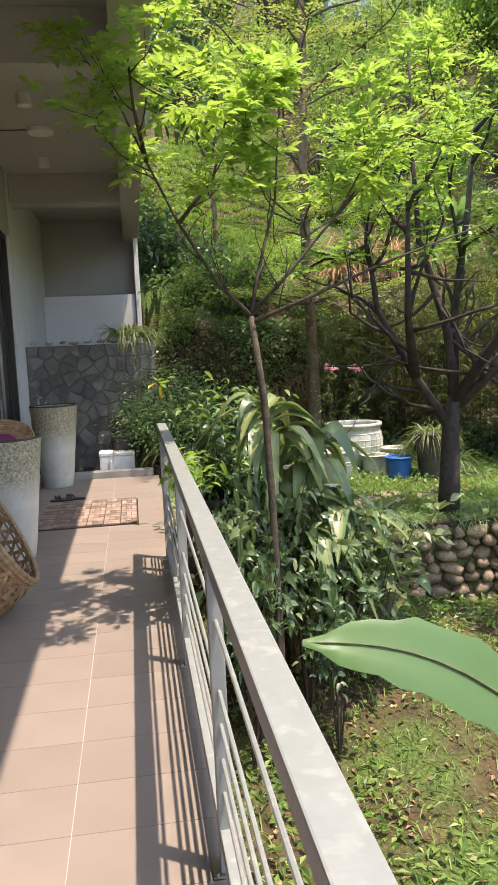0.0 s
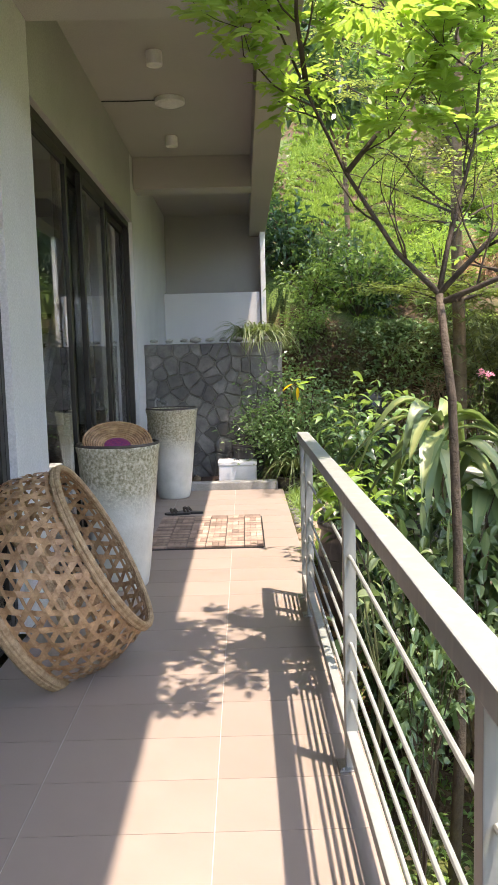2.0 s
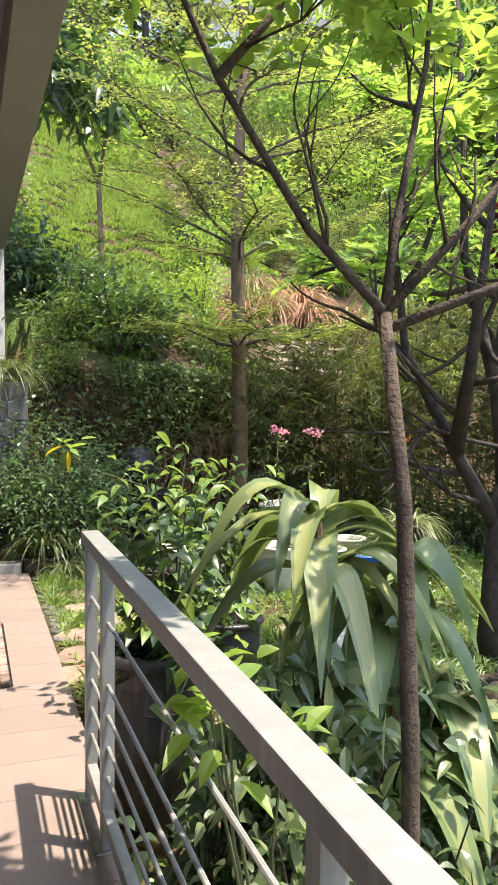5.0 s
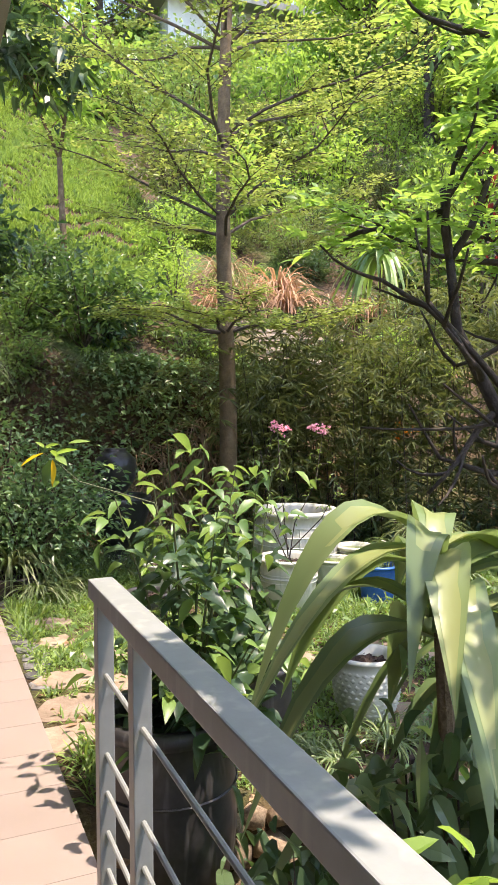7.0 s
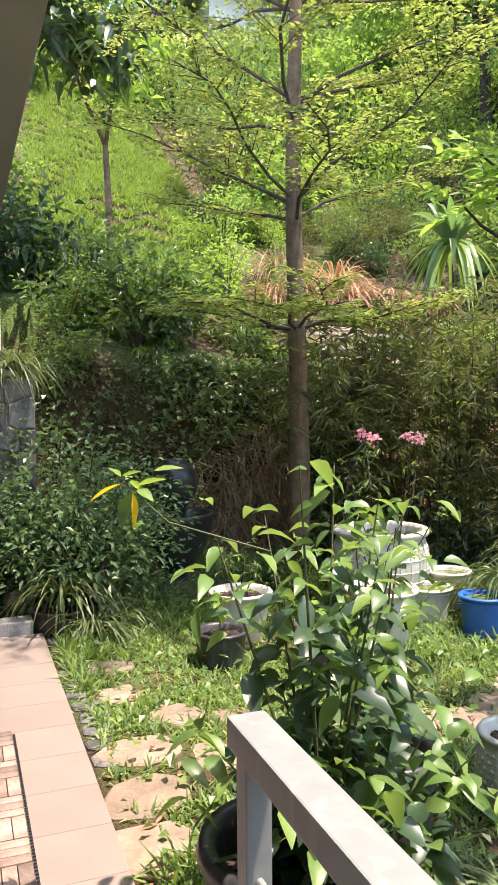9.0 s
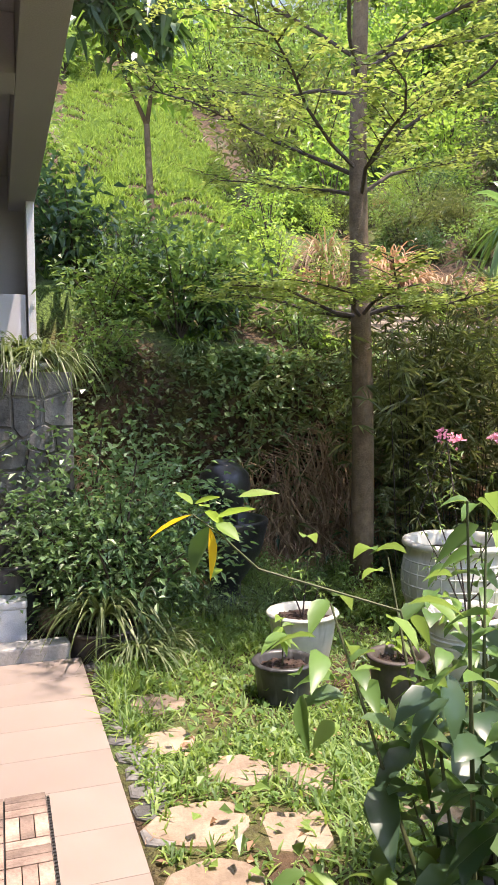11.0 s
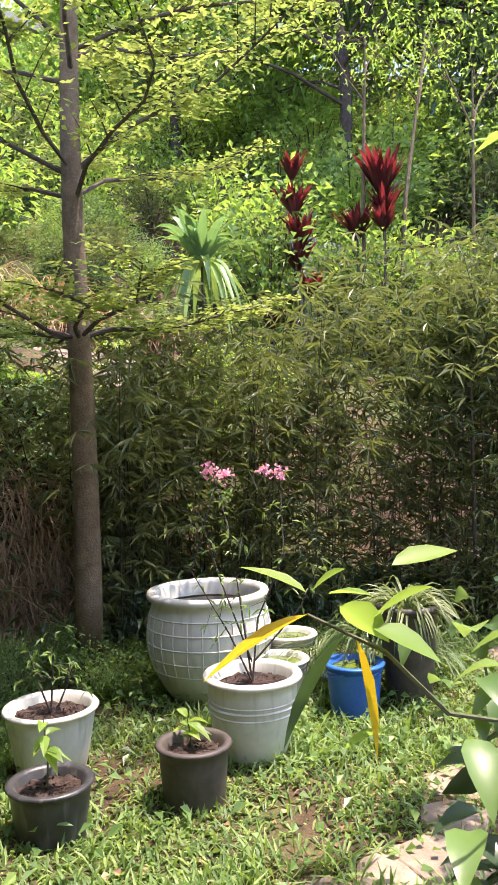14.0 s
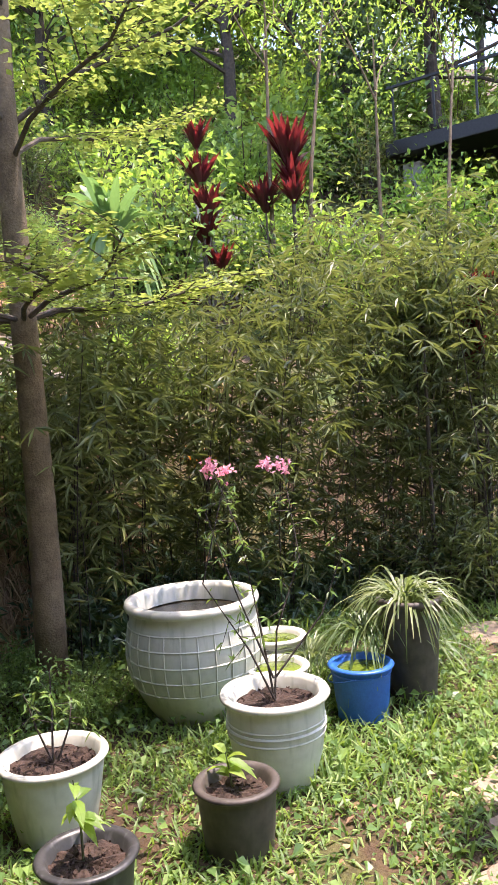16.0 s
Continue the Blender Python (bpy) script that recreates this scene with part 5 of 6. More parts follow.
# ---- hedge, ivy bank and hillside ----
def hedge():
    h = plant("bamboo_hedge", 0, 0, 0, "tall olive-green bamboo hedge along the bank", "hedge", kind="stuff")
    line = [Vector((3.7, 12.35, 0)), Vector((4.6, 12.0, 0)), Vector((5.6, 11.4, 0)), Vector((6.5, 10.6, 0)), Vector((7.1, 9.9, 0))]
    stems, g = Geo(), Geo()
    for k in range(150):
        s = rng.uniform(0, len(line) - 1.001)
        p = line[int(s)].lerp(line[int(s) + 1], s % 1) + Vector((rng.normal() * 0.28, rng.normal() * 0.28, 0))
        p.z = hz(p.x, p.y) - 0.05
        tall = 1.75 + 0.27 * s + rng.normal() * 0.22 - p.z
        lean = Vector((rng.normal() * 0.34 - 0.2, rng.normal() * 0.3 - 0.4, 0))
        pts = [p + lean * q * q + Vector((0, 0, tall * q)) for q in (0, 0.35, 0.7, 1)]
        tube(stems, pts, [0.005, 0.0045, 0.0035, 0.0015], 4)
        n = 250
        q = np.repeat(0.06 + 0.98 * rng.uniform(0, 1, n // 5 + 1) ** 0.7, 5)[:n]
        base = np.array([[*(p + lean * t * t + Vector((0, 0, tall * t)))] for t in q]) + np.repeat(rng.normal(size=(n // 5 + 1, 3)) * np.array([0.18, 0.18, 0.05]), 5, 0)[:n]
        way = rng.normal(size=(n, 3)) * np.array([1, 1, 0.35]) + np.array([0, -0.2, -0.15])
        leaves(g, base, way, 0.135 * rng.uniform(0.6, 1.3, n), 0.019 * rng.uniform(0.8, 1.3, n), 0.15, 0.3)
    # Dark leaves added along the hedge foot to stand in for its deep shade.
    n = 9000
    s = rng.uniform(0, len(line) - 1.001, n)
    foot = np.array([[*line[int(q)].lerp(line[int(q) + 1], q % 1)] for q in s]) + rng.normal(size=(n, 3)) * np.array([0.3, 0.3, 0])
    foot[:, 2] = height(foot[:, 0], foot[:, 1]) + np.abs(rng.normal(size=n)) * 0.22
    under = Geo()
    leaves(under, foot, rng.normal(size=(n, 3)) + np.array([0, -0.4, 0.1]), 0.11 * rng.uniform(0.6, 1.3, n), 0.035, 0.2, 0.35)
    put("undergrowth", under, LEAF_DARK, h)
    put("cane", stems, BARK_DARK, h)
    put("foliage", g, LEAF_OLIVE, h)


hedge()


def ivy_bank():
    v = plant("ivy_bank", 0, 0, 0, "ivy and dead vines hanging over the earth bank", "ivy", kind="stuff")
    g, dry, dark = Geo(), Geo(), Geo()
    n = 13000
    x = rng.uniform(0.9, 4.6, n)
    y = 12.38 + rng.uniform(0, 1, n) ** 1.4 * 1.0
    z = height(x, y) + np.abs(rng.normal(size=n)) * 0.06
    y = y - 0.1 * rng.uniform(0, 1, n)
    p = np.stack([x, y, z], 1)
    way = rng.normal(size=(n, 3)) * 0.7 + np.array([0, -0.7, 0.25])
    k = (np.sin(x * 2.3 + 1) * np.sin(x * 0.9) + rng.normal(size=n) * 0.5) > 0.05
    leaves(g, p[k], way[k], 0.075 * rng.uniform(0.6, 1.3, k.sum()), 0.055, 0.2, 0.3)
    leaves(dark, p[~k], way[~k], 0.065 * rng.uniform(0.6, 1.3, (~k).sum()), 0.045, 0.2, 0.3)
    for k in range(2400):
        x0 = rng.uniform(0.9, 5.0)
        top = np.array([x0, 12.62 + rng.uniform(-0.1, 0.3), 0])
        top[2] = hz(top[0], top[1]) + 0.08
        out = rng.uniform(0.15, 0.5)
        long = rng.uniform(0.3, 1.5)
        pts = [top, top + np.array([rng.normal() * 0.1, -out * 0.8, -0.03]), top + np.array([rng.normal() * 0.15, -out - 0.1, -long * 0.5]), top + np.array([rng.normal() * 0.22, -out - 0.05, -long])]
        tube(dry, pts, [0.006, 0.006, 0.005, 0.003], 3)
    put("ivy_leaves", g, LEAF_COOL, v)
    put("shaded_leaves", dark, LEAF_OLIVE, v)
    put("vine", dry, LEAF_DRY, v)


ivy_bank()

# shrubs over the bank and the hill, thinning with distance
spots = []
while len(spots) < 330:
    x, y = rng.uniform(-3.5, 24), rng.uniform(9, 40)
    s = float(beyond(x, y))
    if s < 0.7 or (x > 9 and y < 4) or (4.0 < x < 7.2 and s < 3.2) or (3.5 < x < 7.5 and 14.6 < y < 17.2) or (5.2 < x < 8.6 and 11.5 < y < 15.2):
        continue
    if rng.uniform() > (1.0 if s < 6 else 0.75):
        continue
    if 1.2 < x - 0.12 * (y - 16) < 4.3 and 14.8 < y < 31 and rng.uniform() < 0.96:
        continue
    spots.append((x, y, s))
for x, y, s in spots:
    k = rng.choice(["mid", "lime", "lime", "olive", "mid_fine", "lime", "mid"])
    size = rng.uniform(0.45, 1.0) if s < 3 else rng.uniform(0.9, 2.0) * (1 + s * 0.035)
    bush(KIND[k], x, y, hz(x, y) - 0.05, size, rng.uniform(0, 6), "leafy shrub on the overgrown hillside", "hillside_shrub", "hillside shrubs")
for x, y, s, k in ((1.6, 14.0, 0.9, "mid"), (2.3, 13.7, 1.25, "mid"), (2.7, 14.0, 1.1, "dark"), (1.9, 14.6, 1.2, "dark"), (3.1, 14.4, 0.9, "lime"), (2.0, 15.2, 1.4, "mid_fine"), (1.5, 15.6, 1.5, "dark"), (4.0, 15.5, 1.0, "lime")):
    bush(KIND[k], x, y, hz(x, y) - 0.05, s, rng.uniform(0, 6), "glossy leafy shrub above the ivy bank", "bank_shrub")
for k in range(26):
    x = rng.uniform(0.9, 5.5)
    y = rng.uniform(12.9, 14.4)
    clump(rng.choice(["spider", "grass", "lily"]), x, y, hz(x, y), rng.uniform(0.5, 0.95), "tuft of arching narrow leaves on the bank", "leaf_tuft", "tufts on the bank")
for k in range(34):
    x = rng.uniform(3.8, 7.2)
    y = rng.uniform(12.6, 15.4)
    if beyond(x, y) > 0.6 and not 4.4 < x < 5.7:
        if k % 3:
            bush(KIND[rng.choice(["lime", "mid", "mid_fine"])], x, y, hz(x, y) - 0.04, rng.uniform(0.3, 0.5), rng.uniform(0, 6), "low leafy plant beside the garden steps", "low_plant", "low plants by the steps")
        else:
            clump("lily", x, y, hz(x, y), rng.uniform(0.6, 1.0), "tuft of arching bright leaves on the slope", "leaf_tuft", "tufts on the bank")
for x, y, s in ((4.8, 15.7, 1.5), (5.3, 15.9, 1.6), (5.9, 15.6, 1.5), (6.5, 15.5, 1.5), (7.1, 15.2, 1.3), (5.2, 16.6, 1.6), (6.1, 16.4, 1.6)):
    clump("dry", x, y, hz(x, y), s, "mound of dry brown grass on the slope", "dry_grass", "dry grass mounds")
clump("agave", 6.4, 13.75, hz(6.4, 13.75), 1.15, "large rosette of broad upright green straps", "dracaena", "", 3.4 - hz(6.4, 13.75))
clump("agave_skirt", 6.4, 13.75, hz(6.4, 13.75), 1.0, "lower drooping straps of the large rosette", "dracaena", "", 3.38 - hz(6.4, 13.75))
for x, y, k in ((6.1, 13.2, 0.95), (6.7, 13.35, 0.9), (6.35, 13.4, 0.8)):
    bush(KIND["lime"], x, y, hz(x, y) - 0.04, k, rng.uniform(0, 6), "bright leafy shrub below the large rosette", "slope_shrub")
for x, y, s, st in ((8.5, 14.0, 1.2, 1.6), (8.52, 14.1, 1.1, 1.25), (8.42, 14.05, 1.1, 2.0), (8.6, 13.95, 1.0, 0.9), (8.45, 14.1, 0.9, 2.5), (9.25, 13.15, 1.1, 2.1), (9.3, 13.2, 1.7, 2.4), (9.1, 13.5, 1.2, 1.7), (8.2, 14.3, 0.8, 0.3), (6.5, 9.95, 0.75, 2.0 - hz(6.5, 9.95)), (6.55, 10.0, 0.7, 1.75 - hz(6.5, 9.95)), (6.5, 9.9, 0.65, 2.25 - hz(6.5, 9.95)), (6.6, 9.65, 0.75, 1.95 - hz(6.6, 9.65)), (6.7, 9.5, 0.7, 1.8 - hz(6.7, 9.5)), (9.0, 13.0, 0.9, 1.9)):
    clump("cordyline", x, y, hz(x, y), s, "crimson-leaved cordyline on a thin stem", "cordyline", "red cordylines", st)
clump("orange", 5.75, 12.3, hz(5.75, 12.3), 0.9, "orange-leaved rosette among the greenery", "orange_bromeliad", "", 0.5)
clump("fan", 6.0, 10.2, hz(6.0, 10.2), 1.2, "spiky grey-green fan of narrow leaves", "yucca", "", 2.05 - hz(6.0, 10.2))

for k in range(120):
    x, y = rng.uniform(3.6, 9.0), rng.uniform(12.9, 21.0)
    if beyond(x, y) < 0.9 or (4.3 < x < 5.9 and y < 15.2) or math.hypot(x - 6.4, y - 13.75) < 0.45 or (y > 15 and x < 4.6 + 0.12 * (y - 16)):
        continue
    size = rng.uniform(0.35, 0.6) if y < 15.3 else rng.uniform(0.5, 0.95)
    if k % 4:
        bush(KIND[rng.choice(["lime", "mid", "mid_fine", "pale_fine", "olive", "dark"])], x, y, hz(x, y) - 0.04, size, rng.uniform(0, 6), "low leafy plant covering the slope", "low_plant", "low plants on the slope")
    else:
        clump(rng.choice(["lily", "grass", "dry"]), x, y, hz(x, y), size * 1.3, "tuft of arching narrow leaves on the slope", "leaf_tuft", "tufts on the bank")
for x, y, k in ((6.3, 9.85, 0.9), (6.05, 10.15, 1.0)):
    bush(KIND["olive"], x, y, hz(x, y) - 0.04, k, rng.uniform(0, 6), "olive-green shrub at the end of the hedge", "hedge_shrub")

tree("tree", 2.5, 15.9, 2.6, [(0, 0, 0), (-0.02, 0, 1.2), (-0.05, 0.05, 2.3)],
     [[(-0.05, 0.05, 2.3), (-0.35, 0.1, 3.0), (-0.6, 0.1, 3.9)], [(-0.05, 0.05, 2.3), (0.1, 0.1, 3.2), (0.25, 0.1, 4.3)]],
     BARK_GREY, LEAF_LIME, "slim forked tree on the slope", 2, 6, (0.2, 0.09), 0.16, 0.5, 0.05, 2, 0.3, 0.8, False, 2)
tree("tree", 0.2, 15.6, 2.4, [(0, 0, 0), (0.05, 0, 1.5), (0.1, 0.1, 2.9)],
     [[(0.1, 0.1, 2.9), (0.6, 0.0, 3.6), (1.2, -0.1, 4.2)], [(0.1, 0.1, 2.9), (-0.3, 0.1, 3.9), (-0.6, 0, 4.8)], [(0.1, 0.1, 2.9), (0.4, 0.3, 4.0), (0.6, 0.4, 5.2)], [(0.6, 0, 3.6), (1.3, -0.3, 3.6), (1.9, -0.5, 3.5)]],
     BARK_GREY, LEAF_DARK, "tree with very large dark hanging leaves", 3, 6, (0.3, 0.14), 0.2, 0.6, 0.07, 2, 0.2, 0.8, True, 2)


def slim_tree(x, y, tall, lean):
    t = plant("slim_tree", x, y, hz(x, y), "thin pale-stemmed sapling with sparse leaves", "tree", "pale saplings")
    g, tips = Geo(), []
    tube(g, [(0, 0, 0), (lean * 0.3, 0, tall * 0.5), (lean, 0, tall)], [0.0075 * tall, 0.006 * tall, 0.003 * tall], 7)
    for sgn in (-1, 1):
        grow(g, (lean * 0.75, 0, tall * 0.8), (0.7 * sgn, 0.2, 0.8), tall * 0.35, 0.016, 1, 0.7, 0.3, 3, tips)
    put("trunk", g, BARK_GREY, t)
    g = Geo()
    clothe(g, tips, 12, 0.2, 0.1, 0.038, 0.4)
    put("crown", g, LEAF_LIME, t)


for x, y, tall, lean in ((9.2, 13.5, 4.6, 0.2), (9.6, 13.2, 4.8, 0.9), (10.3, 12.4, 4.2, 0.1), (11.2, 11.8, 4.6, 0.8)):
    slim_tree(x, y, tall, lean)

# tall trees on the crest close the view
CREST = []
for tall, n, leaf in ((7.0, 5, LEAF_MID), (6.0, 5, LEAF_LIME), (6.5, 4, LEAF_LIME)):
    g, h, tips = Geo(), Geo(), []
    tube(g, [(0, 0, -0.5), (0.1, 0, tall * 0.4), (0, 0.1, tall * 0.7)], [0.16, 0.13, 0.08], 8)
    for k in range(n + 4):
        grow(g, (0.05, 0, tall * rng.uniform(0.25, 0.68)), (*(around(1)[0][:2]), 0.5), tall * 0.4, 0.05, 2, 0.8, 0.2, 3, tips)
    clothe(h, tips, 12, 0.4, 0.3, 0.12, 0.5)
    CREST.append((g.mesh("trunk", BARK_DARK), h.mesh("crown", leaf)))
for k in range(8, 64):
    if k < 26:
        x, y = rng.uniform(-6, 24), rng.uniform(31, 42)
    elif k < 48:
        x, y = rng.uniform(12, 34), rng.uniform(8, 30)
    else:
        x, y = rng.uniform(13, 26), rng.uniform(-8, 8)
    if (0.33 < (x - 0.5) / max(y - 4.7, 0.1) < 0.62 and y > 20) or (x < 26 and 3 < y < 17):
        continue
    t = plant("hill_tree", x, y, hz(x, y), "leafy tree on the wooded hill", "tree", "trees on the hill")
    a, b = CREST[k % 3]
    put("trunk", a, None, t)
    put("crown", b, None, t)
    t.rotation_euler = (0, 0, rng.uniform(0, 6))
    t.scale = (rng.uniform(0.8, 1.25),) * 3


shady = CREST[0][1].copy()
shady.materials[0] = LEAF_DARK
for x, y, s, turn in ((18.0, 14.2, 1.2, 2.0), (19.0, 17.0, 1.3, 3.6), (19.5, 12.2, 1.1, 5.0)):
    t = plant("shade_tree", x, y, hz(x, y), "dark leafy tree rising behind the saplings", "tree", "dark trees on the slope")
    put("trunk", CREST[0][0], None, t)
    put("crown", shady, None, t)
    t.rotation_euler = (0, 0, turn)
    t.scale = (s, s, s)


# turf terraces and log steps on the slope
def turf_rows():
    t = plant("turf_terraces", 0, 0, 0, "close rows of turf terracing the slope", "turf", kind="stuff")
    g = Geo()
    for k in range(40):
        y = 15.4 + k * 0.4
        n = 1300
        x = 1.2 + 0.12 * (y - 16) + rng.uniform(0, 3.2, n)
        yy = y + 0.06 * np.sin(x * 1.7 + k) + rng.normal(size=n) * 0.06
        p = np.stack([x, yy, height(x, yy)], 1)
        leaves(g, p, rng.normal(size=(n, 3)) * np.array([0.5, 0.5, 0.2]) + np.array([0, -0.3, 1]), 0.17 * rng.uniform(0.5, 1.2, n), 0.03, 0.1, 0.2)
    put("foliage", g, GRASS, t)


turf_rows()


def log_steps():
    for k in range(9):
        x, y = 4.9 + 0.05 * k, 13.15 + 0.36 * k
        s = thing("log_step", x, y, hz(x, y) + 0.02, "weathered log holding a garden step", "step", "hillside steps")
        g = Geo()
        w = (0.42, 0.5, 0.45, 0.6, 1.3, 1.1, 0.5, 0.4, 0.4)[k]
        tube(g, [(-w, 0.02, 0.03), (0, 0, 0.05), (w, -0.02, 0.02)], [0.06, 0.065, 0.06], 9)
        put("log", g, TIMBER, s)
        boxed("tread", -0.38, 0.38, 0.05, 0.36, -0.06, 0.05, SLAB, s, 0.015)


log_steps()


# ---- buildings beyond the garden ----
def villa():
    v = thing("villa", 13.5, 33, 11.5, "white house on the hilltop behind the trees", "house")
    boxed("wall", -4, 4, 0, 6, -2, 5, WHITE, v, 0)
    boxed("roof", -4.6, 4.6, -0.8, 6.5, 5.0, 5.3, CONCRETE, v, 0)
    boxed("balcony", -4.3, 3, -1.4, 0, 2.2, 2.45, WHITE, v, 0)
    for k in range(14):
        boxed("baluster", -4.2 + k * 0.52, -4.15 + k * 0.52, -1.35, -1.3, 2.45, 3.4, STEEL, v, 0)
    for x in (-3, -0.6, 1.8):
        w = boxed("window", x, x + 1.5, -0.04, 0.02, 0.2, 1.7, BRONZE, v, 0)
        boxed("pane", x + 0.08, x + 1.42, -0.06, -0.045, 0.28, 1.62, GLASS, w, 0)


villa()


def pavilion():
    p = thing("pavilion", 15.5, 9.5, 3.2, "grey concrete house on columns behind the saplings", "house")
    boxed("deck", 0, 9, -4, 5, 3.3, 3.6, BRONZE, p, 0.02)
    boxed("back_wall", 5, 5.2, -4, 5, -1.5, 3.2, POT_DARK, p, 0)
    for y in (-3.6, -1.0, 1.7, 4.4):
        boxed("column", 0.4, 0.8, y, y + 0.4, -1.8, 3.2, CONCRETE, p, 0.02)
    for k in range(11):
        boxed("post", 0.1, 0.14, -3.9 + k * 0.87, -3.86 + k * 0.87, 3.7, 4.7, BRONZE, p, 0)
    boxed("handrail", 0.09, 0.15, -3.95, 4.95, 4.7, 4.75, BRONZE, p, 0)


pavilion()


def picket():
    f = thing("fence", 10.2, 14.6, 3.3, "low grey slatted fence on the slope", "fence")
    boxed("rail", -1.2, 1.2, 0.02, 0.05, 0.3, 0.36, CONCRETE, f, 0)
    boxed("rail", -1.2, 1.2, 0.02, 0.05, 0.95, 1.0, CONCRETE, f, 0)
    for k in range(20):
        boxed("slat", -1.18 + k * 0.12, -1.12 + k * 0.12, 0, 0.018, -0.3, 1.1, CONCRETE, f, 0)


picket()


# ---- lawn, stones, tiles: the many small pieces ----
def lawn():
    l = plant("lawn", 0, 0, 0, "shaggy green grass with yellow-green sunlit tufts", "grass", kind="stuff")
    g = Geo()
    n = 95000
    x = 1.02 + rng.uniform(0, 1, n) ** 1.15 * 5.4
    y = 7.4 + rng.uniform(0, 5.2, n)
    k = (beyond(x, y) < 0.1) & (np.sin(x * 4.1 + 2 * np.sin(y * 1.7)) * np.sin(y * 3.3 + x) + rng.normal(size=n) * 0.45 > -0.55) 
    for sx, sy, sr in STONES:
        k &= x > 1.06
        k &= np.hypot(x - sx, (y - sy)) > sr * rng.uniform(0.55, 1.05, n)
    x, y = x[k], y[k]
    n = len(x)
    p = np.stack([x, y, height(x, y) - 0.005], 1)
    tall = (0.09 + 0.09 * (np.sin(x * 2.2) * np.sin(y * 2.6 + 1) > 0.25)) * rng.uniform(0.6, 1.4, n)
    straps(g, p, rng.normal(size=(n, 3)) * np.array([0.7, 0.7, 0.1]) + np.array([0, 0, 1]), tall, 0.012, rng.uniform(0.2, 0.9, n), 2, 0.2)
    put("foliage", g, GRASS, l)
    g = Geo()
    n = 3800
    x, y = 1.05 + rng.uniform(0, 1, n) * 4.5, 7.5 + rng.uniform(0, 4.8, n)
    k = rng.uniform(size=n) < np.where((y > 10.6) | (x > 3.2), 1, 0.35)
    x, y = x[k], y[k]
    n = len(x)
    leaves(g, np.stack([x, y, height(x, y) + rng.uniform(0.02, 0.12, n)], 1), rng.normal(size=(n, 3)) * np.array([1, 1, 0.2]), 0.06 * rng.uniform(0.5, 1.2, n), 0.04, 0.2, 0.3)
    put("weeds", g, LEAF_MID, l)
    g = Geo()
    n = 1500
    x, y = 1.0 + rng.uniform(0, 1, n) * 4, 1 + rng.uniform(0, 8.5, n)
    leaves(g, np.stack([x, y, height(x, y) + 0.01], 1), rng.normal(size=(n, 3)) * np.array([1, 1, 0.1]), 0.06 * rng.uniform(0.5, 1.2, n), 0.03, 0.25, 0.0)
    put("fallen_leaves", g, LEAF_DRY, l)


STONES = [(1.22, 8.72, 0.2), (1.16, 8.36, 0.2), (1.1, 8.02, 0.2), (1.52, 8.6, 0.17), (2.87, 8.65, 0.22), (2.78, 7.75, 0.25), (3.42, 8.92, 0.19), (3.14, 8.8, 0.17), (2.68, 8.74, 0.2), (2.36, 8.84, 0.17),
          (2.93, 8.5, 0.15), (3.36, 8.56, 0.16), (5.3, 9.2, 0.3), (5.5, 9.6, 0.3), (1.45, 9.07, 0.16), (1.74, 9.0, 0.17), (2.15, 8.62, 0.2), (1.25, 9.42, 0.15), (1.25, 9.85, 0.17), (3.75, 8.66, 0.2), (1.9, 7.5, 0.2), (1.45, 7.6, 0.18)]
lawn()

for sx, sy, sr in STONES:
    st = thing("stepping_stone", sx, sy, hz(sx, sy) - 0.002, "flat pinkish sandstone stepping stone in the grass", "stone", "stepping stones")
    g = Geo()
    n = 11
    a = np.linspace(0, 2 * math.pi, n, endpoint=False) + rng.uniform(-0.15, 0.15, n)
    r = sr * rng.uniform(0.78, 1.12, n)
    v = [(r[k] * math.cos(a[k]), r[k] * math.sin(a[k]) * 0.85, -0.05) for k in range(n)] + [(r[k] * math.cos(a[k]), r[k] * math.sin(a[k]) * 0.85, 0.004) for k in range(n)] \
        + [(0.93 * r[k] * math.cos(a[k]), 0.93 * r[k] * math.sin(a[k]) * 0.85, 0.012) for k in range(n)]
    g.add(v, [(k, (k + 1) % n, n + (k + 1) % n, n + k) for k in range(n)] + [(n + k, n + (k + 1) % n, 2 * n + (k + 1) % n, 2 * n + k) for k in range(n)] + [tuple(range(2 * n, 3 * n))])
    put("slab", g, SLAB, st)


for k in range(12):
    y = 8.7 + k * 0.16
    st = thing("edging_stone", 1.075 + rng.uniform(-0.02, 0.02), y, hz(1.08, y) - 0.002, "flat grey slate piece set along the terrace edge", "stone", "edging slates")
    g = Geo()
    n = 7
    a = np.linspace(0, 2 * math.pi, n, endpoint=False) + rng.uniform(-0.2, 0.2, n)
    r = rng.uniform(0.07, 0.095, n)
    v = [(r[i] * q * math.cos(a[i]), r[i] * q * math.sin(a[i]), z) for q, z in ((1, -0.04), (1, 0.008), (0.9, 0.014)) for i in range(n)]
    g.add(v, [(c * n + i, c * n + (i + 1) % n, (c + 1) * n + (i + 1) % n, (c + 1) * n + i) for c in range(2) for i in range(n)] + [tuple(range(2 * n, 3 * n))])
    put("slab", g, SLATE, st)


